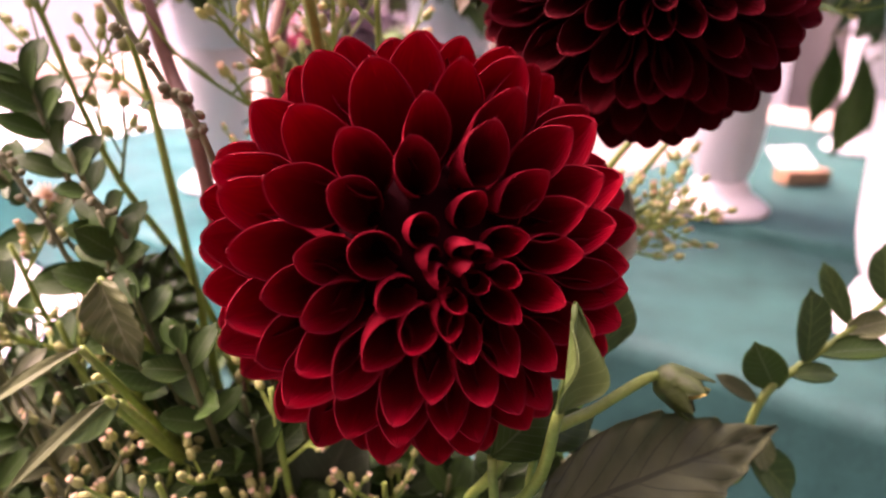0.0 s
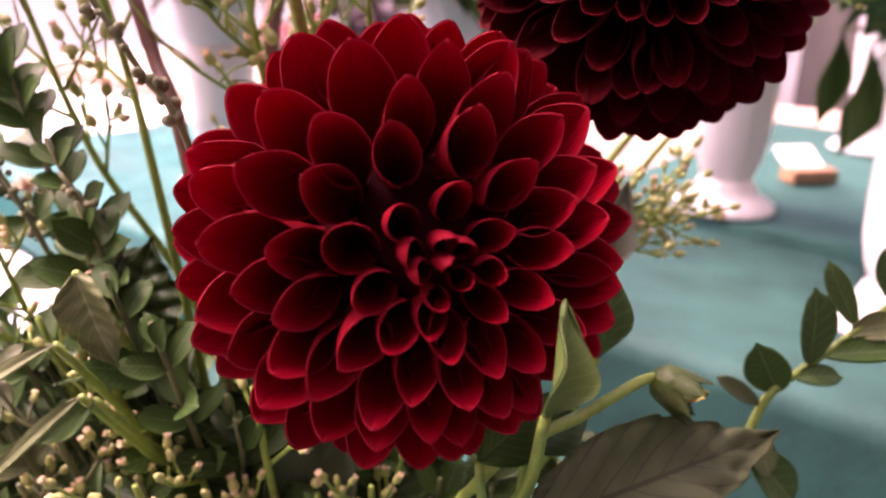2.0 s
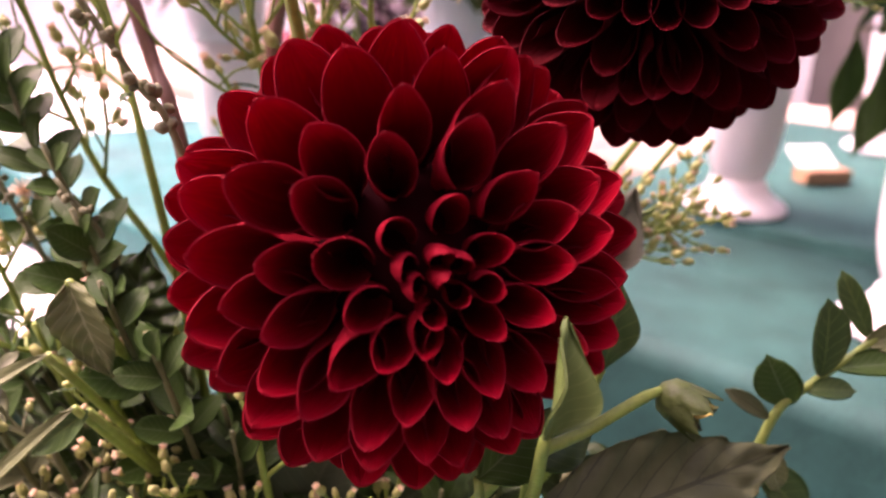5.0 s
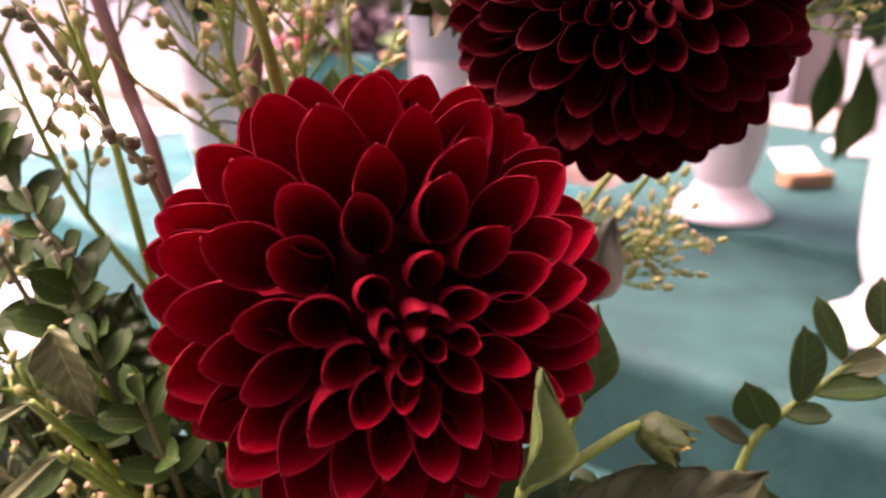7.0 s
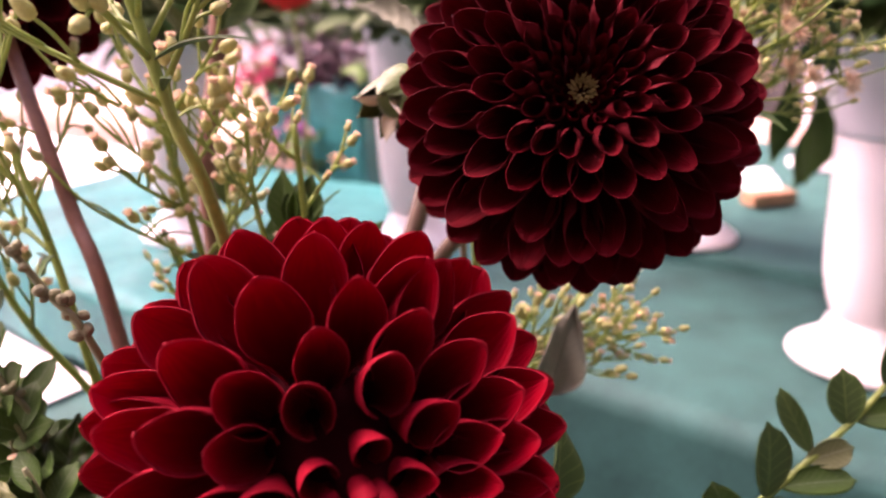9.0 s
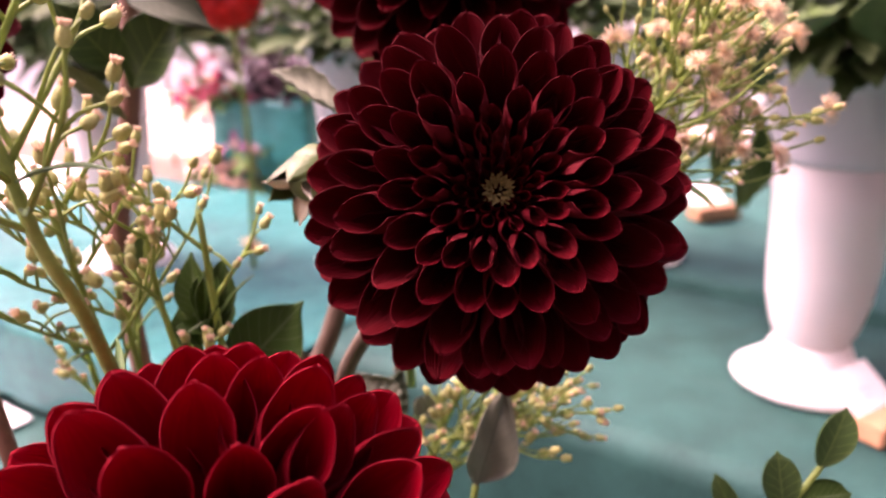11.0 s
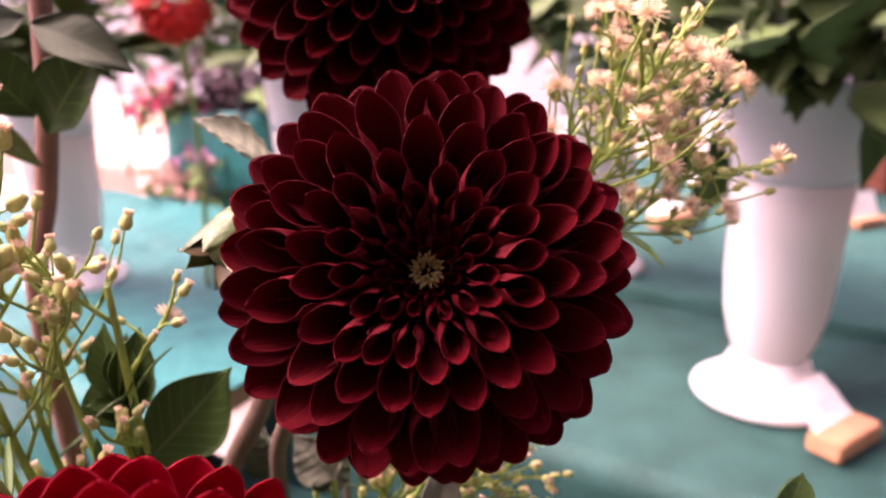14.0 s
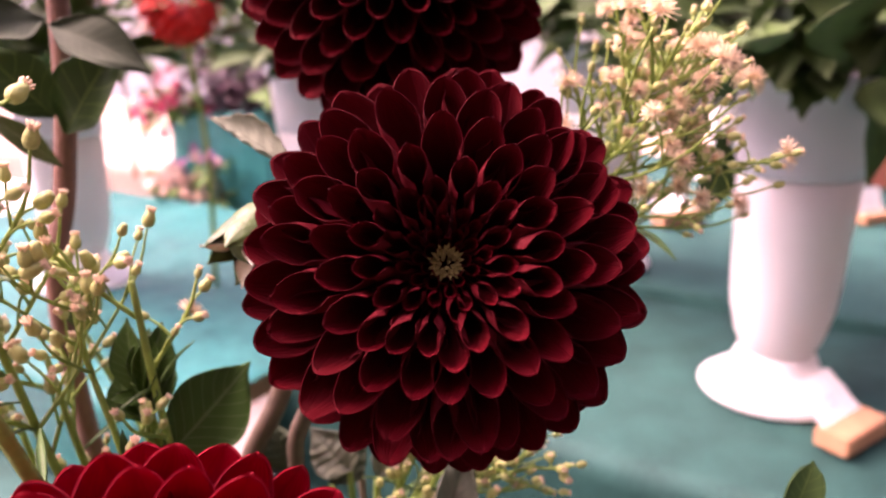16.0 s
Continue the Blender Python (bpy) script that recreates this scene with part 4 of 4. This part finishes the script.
# brown stem with a pair of broad leaves at its top
tall = thing("woody_stem", "thick brown woody stem with broad leaves at the top", "stem", at=(-0.020, 0.300, LOWER))
part("shaft", tube(Build(), [(-0.020, 0.300, LOWER), (-0.050, 0.312, 0.20), (-0.0559, 0.3132, 0.3027), (-0.0514, 0.3260, 0.3420), (-0.046, 0.330, 0.380), (-0.044, 0.334, 0.42)], 0.0040, 0.0036, 9, 8), STEM_BROWN, tall)
for base, tip, w, mat in (((-0.046, 0.322, 0.362), (-0.026, 0.308, 0.390), 0.022, LEAF_GREEN), ((-0.044, 0.318, 0.396), (-0.0150, 0.3010, 0.3860), 0.018, LEAF_GREY), ((-0.048, 0.318, 0.368), (-0.062, 0.306, 0.392), 0.020, LEAF_GREEN),
                          ((-0.045, 0.316, 0.398), (-0.062, 0.300, 0.396), 0.016, LEAF_GREY), ((-0.048, 0.316, 0.352), (-0.062, 0.300, 0.374), 0.008, LEAF_PALE), ((-0.0504, 0.3142, 0.2969), (-0.0494, 0.3214, 0.3159), 0.012, LEAF_PALE)):
    part("leaf", blade(Build(), (Vector(tip) - Vector(base)).length, w, cup=0.5, bend=0.2, fold=0.2, wave=0.05, m=aim(base, Vector(tip) - Vector(base), (0.1, -0.8, 0.5)), nu=10, nv=14), mat, tall)

seed_twig([(-0.010, 0.240, LOWER), (-0.025, 0.185, 0.20), (-0.0404, 0.1618, 0.3016), (-0.050, 0.161, 0.322), (-0.064, 0.161, 0.346)], 27, 5)
seed_twig([(-0.040, 0.240, LOWER), (-0.080, 0.215, 0.20), (-0.095, 0.205, 0.262), (-0.108, 0.207, 0.290), (-0.122, 0.209, 0.306)], 42, 6)
seed_twig([(-0.040, 0.235, LOWER), (-0.060, 0.200, 0.20), (-0.072, 0.195, 0.268), (-0.086, 0.196, 0.292)], 18, 7)

# box twigs
leafy_twig("box twig with oval dark green leaves", [(-0.040, 0.245, LOWER), (-0.075, 0.215, 0.20), (-0.0896, 0.2089, 0.262), (-0.098, 0.213, 0.292), (-0.106, 0.215, 0.318)], 7, 0.019, 1, start=0.74)
leafy_twig("box twig with oval dark green leaves", [(-0.040, 0.235, LOWER), (-0.065, 0.205, 0.19), (-0.078, 0.196, 0.250), (-0.082, 0.195, 0.275)], 5, 0.016, 2, start=0.66)
reaching = thing("box_twig", "box twig reaching sideways with pale oval leaves", "twig", "box twigs", at=(0.060, 0.240, LOWER))
part("stem", tube(Build(), [(0.060, 0.240, LOWER), (0.078, 0.205, 0.12), (0.092, 0.186, 0.205), (0.100, 0.187, 0.233), (0.110, 0.190, 0.241), (0.122, 0.193, 0.249), (0.140, 0.198, 0.262), (0.150, 0.201, 0.272)], 0.0017, 0.0008, 7, 8), STEM_GREEN, reaching)
for base, tip, w, mat, facing in (((0.112, 0.190, 0.2430), (0.1110, 0.189, 0.2650), 0.0105, LEAF_GREEN, (0.2, -1, 0.1)), ((0.104, 0.188, 0.2355), (0.0950, 0.186, 0.2500), 0.0110, LEAF_BOX, (-0.5, -0.8, 0.3)),
                                  ((0.116, 0.191, 0.2450), (0.1345, 0.187, 0.2500), 0.0080, LEAF_BOX, (0.1, -0.5, 0.9)), ((0.108, 0.189, 0.2395), (0.1190, 0.185, 0.2425), 0.0060, LEAF_GREEN, (0.0, -0.6, 0.8)),
                                  ((0.126, 0.195, 0.2520), (0.1175, 0.200, 0.2690), 0.0060, LEAF_GREEN, (-0.5, -0.8, 0.2)), ((0.124, 0.194, 0.2510), (0.1360, 0.192, 0.2555), 0.0075, LEAF_PALE, (0.0, -0.8, 0.5)),
                                  ((0.136, 0.197, 0.2590), (0.1340, 0.199, 0.2750), 0.0090, LEAF_GREEN, (-0.3, -0.9, 0.2)), ((0.138, 0.198, 0.2605), (0.1540, 0.195, 0.2640), 0.0085, LEAF_BOX, (0.1, -0.7, 0.7)),
                                  ((0.147, 0.200, 0.2690), (0.1520, 0.199, 0.2860), 0.0090, LEAF_GREEN, (-0.2, -0.9, 0.3)), ((0.099, 0.187, 0.2320), (0.0860, 0.184, 0.2420), 0.0045, LEAF_BROWN, (0.0, -0.8, 0.6)),
                                  ((0.097, 0.186, 0.2250), (0.1040, 0.182, 0.2120), 0.0075, LEAF_PALE, (0.3, -0.9, 0.2)), ((0.096, 0.186, 0.2200), (0.0840, 0.180, 0.2100), 0.0120, LEAF_BOX, (-0.2, -0.8, 0.6)), ((0.097, 0.187, 0.2180), (0.1140, 0.183, 0.2020), 0.0120, LEAF_GREEN, (0.2, -0.8, 0.6))):
    part("leaf", blade(Build(), (Vector(tip) - Vector(base)).length, w * 1.12, cup=0.55, bend=0.12, fold=0.12, point=0.5, widest=0.58, m=aim(base, Vector(tip) - Vector(base), facing), nu=8, nv=12, thick=0.0005), mat, reaching)
# Low twigs mostly get LEAF_DARK: shade under the crowded leaves, put into their colour.
for k, (x, y, z) in enumerate(((-0.060, 0.185, 0.205), (-0.012, 0.185, 0.215), (0.028, 0.185, 0.215), (-0.090, 0.195, 0.225), (-0.040, 0.195, 0.235), (-0.110, 0.210, 0.235), (-0.075, 0.215, 0.245), (0.010, 0.200, 0.220), (0.050, 0.200, 0.205), (-0.125, 0.225, 0.29), (-0.05, 0.225, 0.27))):
    leafy_twig("dark leafy twig low in the bouquet", [(-0.030 + 0.006 * k, 0.240, LOWER), (x * 0.7, y + 0.018, z - 0.08), (x, y, z)], 7, 0.021, 40 + k, start=0.5, leaf_mat=LEAF_DARK if k % 3 else LEAF_BOX)
for k, p in enumerate(((-0.0800, 0.1900, 0.2860), (-0.0700, 0.1780, 0.2720), (-0.0900, 0.2000, 0.3000), (-0.058, 0.172, 0.262))):
    leafy_twig("box twig with oval dark green leaves", [(-0.035, 0.240, LOWER), (p[0] * 0.8, p[1] + 0.012, p[2] - 0.08), p], 6, 0.017, 170 + k, start=0.62)
# Undergrowth: the darker leaf tone in this mix carries shade from the leaves above.
UNDER = random.Random(77)
for k in range(46):
    x, y = UNDER.uniform(-0.145, 0.005), UNDER.uniform(0.160, 0.225)
    z = UNDER.uniform(0.19, 0.262) - max(0.0, x + 0.03) * 0.6
    leafy_twig("dark leafy twig deep in the bouquet", [(-0.04 + 0.003 * k, 0.245, LOWER), (x * 0.75, y + 0.02, z - 0.09), (x, y, z)], 6, UNDER.uniform(0.016, 0.026), 90 + k, start=0.55,
               leaf_mat=(LEAF_DARK, LEAF_BOX, LEAF_DARK, LEAF_GREEN, LEAF_BROWN, LEAF_BOX)[k % 6], ratio=UNDER.uniform(0.3, 0.6))
for k in range(6):
    x, y, z = UNDER.uniform(-0.12, 0.0), UNDER.uniform(0.16, 0.20), UNDER.uniform(0.19, 0.235)
    spray((-0.03 + 0.004 * k, 0.245, LOWER), [(x * 0.6, y + 0.02, z - 0.12), (x * 0.9, y + 0.006, z - 0.04), (x, y, z)], 22, 60 + k, start=0.6, reach=0.03, leaves=14, bloom=0.0, size=0.75, stem_mat=STEM_OLIVE)
for k in range(16):
    x, y, z = UNDER.uniform(-0.165, -0.090), UNDER.uniform(0.195, 0.255), UNDER.uniform(0.215, 0.272)
    leafy_twig("leafy twig at the bouquet's edge", [(-0.05 - 0.002 * k, 0.250, LOWER), (x * 0.8, y + 0.015, z - 0.09), (x, y, z)], 6, UNDER.uniform(0.014, 0.022), 240 + k, start=0.5,
               leaf_mat=(LEAF_BOX, LEAF_DARK, LEAF_GREEN)[k % 3], ratio=UNDER.uniform(0.35, 0.6))
for k in range(12):
    x, y = -0.105 + 0.009 * k, UNDER.uniform(0.150, 0.172)
    z = UNDER.uniform(0.195, 0.236)
    spray((-0.04 + 0.003 * k, 0.245, LOWER), [(x * 0.6, y + 0.03, z - 0.12), (x * 0.9, y + 0.010, z - 0.04), (x, y, z)], 20, 260 + k, start=0.6, reach=0.026, leaves=8, bloom=0.0, size=0.72)
for k in range(5):
    x = 0.012 + 0.018 * k
    leafy_twig("dark leafy twig deep in the bouquet", [(0.01 + 0.008 * k, 0.245, LOWER), (x * 0.8, 0.215, 0.12), (x, 0.190 + 0.004 * k, 0.205 + 0.004 * (k % 2))], 6, 0.022, 140 + k, start=0.5, leaf_mat=LEAF_DARK if k % 2 else LEAF_BOX, ratio=0.5)
leafy_twig("upright shoot with glossy green leaves", [(-0.005, 0.255, LOWER), (-0.010, 0.246, 0.20), (-0.012, 0.240, 0.280), (-0.0135, 0.239, 0.309)], 4, 0.020, 7, start=0.88, leaf_mat=LEAF_BOX, ratio=0.45)

# single leaves
LEAF_A0, LEAF_A1 = (0.0265, 0.1130, 0.2740), (0.0318, 0.1193, 0.2913)
single_leaf("dahlia_leaf", "fresh green dahlia leaf standing beside a flower", LEAF_A0, LEAF_A1, 0.0140, LEAF_FRESH, (0.75, -0.6, 0.2), (0.022, 0.175, 0.20), 1, cup=0.7)
single_leaf("dahlia_leaf", "pale green leaf edge behind a flower", (0.050, 0.176, 0.252), (0.0563, 0.1824, 0.2745), 0.013, LEAF_GREEN, (0.6, -0.8, 0.1), (0.025, 0.22, 0.16), 2)
single_leaf("dahlia_leaf", "broad wrinkled brownish green leaf", (0.027, 0.128, 0.2395), (0.1000, 0.1750, 0.2320), 0.026, LEAF_BROWN, (-0.10, -0.72, 0.65), (0.024, 0.22, 0.12), 3, cup=0.35, bend=0.02, wave=0.07, widest=0.36, pleat=0.06)
single_leaf("dahlia_leaf", "wrinkled greyish dark leaf", (0.058, 0.222, 0.258), (0.0695, 0.2285, 0.284), 0.016, LEAF_WOOL, (0.2, -0.9, 0.2), (0.04, 0.26, 0.14), 4, wave=0.1)
single_leaf("dahlia_leaf", "folded woolly grey-green leaf", (0.0330, 0.258, 0.3545), (0.0060, 0.278, 0.3715), 0.0125, LEAF_WOOL, (0.35, -0.75, 0.6), (0.045, 0.28, 0.26), 5, cup=1.5, bend=0.05, widest=0.6, pleat=0.045)
single_leaf("dahlia_leaf", "broad veined dark green leaf", (-0.0110, 0.232, 0.2890), (0.0135, 0.246, 0.3075), 0.022, LEAF_BOX, (0.25, -0.95, 0.25), (0.0, 0.26, 0.14), 6, cup=0.3, fold=0.1, wave=0.03, widest=0.52)
single_leaf("dahlia_leaf", "pale puckered green leaf hanging down", (-0.0720, 0.168, 0.276), (-0.0650, 0.164, 0.253), 0.0135, LEAF_PALE, (0, -1, 0.1), (-0.06, 0.22, 0.18), 7, wave=0.1, pleat=0.03)
single_leaf("dahlia_leaf", "dark crinkled leaf with curled edges", (-0.070, 0.186, 0.248), (-0.064, 0.192, 0.276), 0.024, LEAF_DARK, (0.1, -1, 0.2), (-0.04, 0.23, 0.14), 8, wave=0.12, pleat=0.05)
single_leaf("dahlia_leaf", "dark leaf deep in the bouquet", (-0.030, 0.190, 0.205), (-0.065, 0.180, 0.240), 0.026, LEAF_DARK, (0.1, -0.7, 0.7), (-0.02, 0.23, 0.12), 9, wave=0.08)
single_leaf("dahlia_leaf", "small green leaf low beside the bud stem", (0.030, 0.150, 0.243), (0.046, 0.158, 0.247), 0.011, LEAF_GREEN, (0.1, -0.7, 0.7), (0.024, 0.21, 0.14), 31)
single_leaf("dahlia_leaf", "dark green leaf under the bud stem", (0.018, 0.135, 0.250), (0.034, 0.145, 0.260), 0.013, LEAF_BOX, (0.2, -0.8, 0.5), (0.022, 0.20, 0.14), 32)
single_leaf("dahlia_leaf", "narrow pale leaf curling outwards", (-0.075, 0.160, 0.262), (-0.100, 0.152, 0.250), 0.004, LEAF_PALE, (0, -0.6, 0.8), (-0.05, 0.22, 0.16), 33)
single_leaf("dahlia_leaf", "narrow pale leaf curling outwards", (-0.070, 0.158, 0.250), (-0.094, 0.146, 0.232), 0.004, LEAF_PALE, (0, -0.6, 0.8), (-0.05, 0.22, 0.16), 34)
single_leaf("dahlia_leaf", "pale folded leaf among the twigs", (-0.068, 0.160, 0.248), (-0.082, 0.156, 0.238), 0.008, LEAF_GREEN, (0.1, -0.8, 0.5), (-0.05, 0.22, 0.16), 35)
single_leaf("dahlia_leaf", "grey-green leaf under the large flower", (-0.028, 0.178, 0.200), (-0.012, 0.172, 0.238), 0.024, LEAF_GREY, (0.1, -0.9, 0.4), (-0.01, 0.23, 0.12), 10, wave=0.08)

single_leaf("dahlia_leaf", "soft grey-green leaf low behind the dark dahlia", (0.0370, 0.2620, 0.2590), (0.0260, 0.2660, 0.2740), 0.0160, LEAF_WOOL, (0.1, -0.9, 0.4), (0.03, 0.275, 0.18), 50, wave=0.08, pleat=0.03)
single_leaf("dahlia_leaf", "soft grey-green leaf low behind the dark dahlia", (0.0310, 0.2680, 0.2510), (0.0420, 0.2700, 0.2710), 0.0150, LEAF_GREY, (0.1, -0.9, 0.4), (0.03, 0.275, 0.18), 51, wave=0.08, pleat=0.03)
single_leaf("dahlia_leaf", "soft grey-green leaf low behind the dark dahlia", (0.0170, 0.2750, 0.2530), (0.0140, 0.2780, 0.2700), 0.0140, LEAF_GREY, (0.1, -0.9, 0.4), (0.03, 0.275, 0.18), 52, wave=0.08, pleat=0.03)
single_leaf("dahlia_leaf", "soft grey-green leaf low behind the dark dahlia", (0.0460, 0.2700, 0.2500), (0.0560, 0.2740, 0.2590), 0.0140, LEAF_WOOL, (0.1, -0.9, 0.4), (0.03, 0.275, 0.18), 53, wave=0.08, pleat=0.03)
single_leaf("dahlia_leaf", "narrow yellow-green leaf beside the woody stem", (-0.0460, 0.3000, 0.3000), (-0.0430, 0.3050, 0.3210), 0.0120, LEAF_FRESH, (0.1, -0.95, 0.1), (-0.02, 0.31, 0.2), 58)
single_leaf("dahlia_leaf", "upright glossy green leaf on a young shoot", (-0.0140, 0.2360, 0.3050), (-0.0170, 0.2390, 0.3260), 0.0105, LEAF_BOX, (-0.3, -0.9, 0.2), (-0.006, 0.250, 0.20), 60, cup=0.5, wave=0.02, widest=0.55)
single_leaf("dahlia_leaf", "upright glossy green leaf on a young shoot", (-0.0140, 0.2360, 0.3050), (-0.0070, 0.2390, 0.3240), 0.0110, LEAF_BOX, (0.3, -0.9, 0.2), (-0.006, 0.250, 0.20), 61, cup=0.5, wave=0.02, widest=0.55)
single_leaf("dahlia_leaf", "upright glossy green leaf on a young shoot", (-0.0140, 0.2360, 0.3070), (-0.0110, 0.2390, 0.3230), 0.0085, LEAF_BOX, (0, -0.9, 0.2), (-0.006, 0.250, 0.20), 62, cup=0.5, wave=0.02, widest=0.55)
single_leaf("dahlia_leaf", "upright glossy green leaf on a young shoot", (-0.0150, 0.2360, 0.2990), (-0.0210, 0.2390, 0.3120), 0.0110, LEAF_BOX, (-0.3, -0.9, 0.2), (-0.006, 0.250, 0.20), 63, cup=0.5, wave=0.02, widest=0.55)

# buds
def closed_bud(label, centre, axis, r, body_mat, tip_mat, stem, stem_mat, seed, slits=1):
    root = thing("dahlia_bud", label, "bud", at=stem[0])
    C, axis = Vector(centre), Vector(axis).normalized()
    b = Build()
    lathe(b, [(r * 0.3, -r), (r * 0.85, -r * 0.6), (r, 0), (r * 0.85, r * 0.55), (r * 0.45, r * 0.95), (r * 0.1, r * 1.1)], 14, aim(C, axis.orthogonal(), axis))
    part("bud_body", b, body_mat, root)
    for k in range(6):
        d = (sphere_dir(axis, 38 + 10 * (k % 2), k * 60 + seed)).normalized()
        o = sphere_dir(axis, 120, k * 60 + seed)
        part("sepal", blade(Build(), r * 2.0, r * 1.3, cup=0.9, bend=-0.12, m=aim(C + o * r * 0.95, (d * 0.5 + axis * 0.9), -o), seed=k), SEPAL_GREEN, root)
    for k in range(slits):
        d = sphere_dir(axis, 34, k * 120 + seed * 3)
        part("petal", blade(Build(), r * 1.5, r * 0.8, cup=0.9, bend=0.1, m=aim(C + d * r * 0.4, d, axis), seed=k), tip_mat, root)
    part("stem", tube(Build(), list(stem) + [C - axis * r * 0.8], 0.0016, 0.0012), stem_mat, root)


closed_bud("closed green dahlia bud with a yellow slit", (0.0637, 0.1600, 0.2530), (0.75, -0.55, -0.35), 0.0050, SEPAL_GREEN, YELLOW, [(0.020, 0.235, LOWER), (0.016, 0.200, 0.16), (0.0200, 0.1440, 0.2400), (0.043, 0.1500, 0.2525), (0.054, 0.155, 0.2565)], STEM_GREEN, 3, 2)
closed_bud("half-open green bud with cream petals", (0.0190, 0.2360, 0.3470), (-0.55, -0.6, -0.50), 0.0075, SEPAL_GREEN, CREAM, [(0.040, 0.285, LOWER), (0.042, 0.290, 0.20), (0.036, 0.270, 0.330)], STEM_TAN, 5, 3)
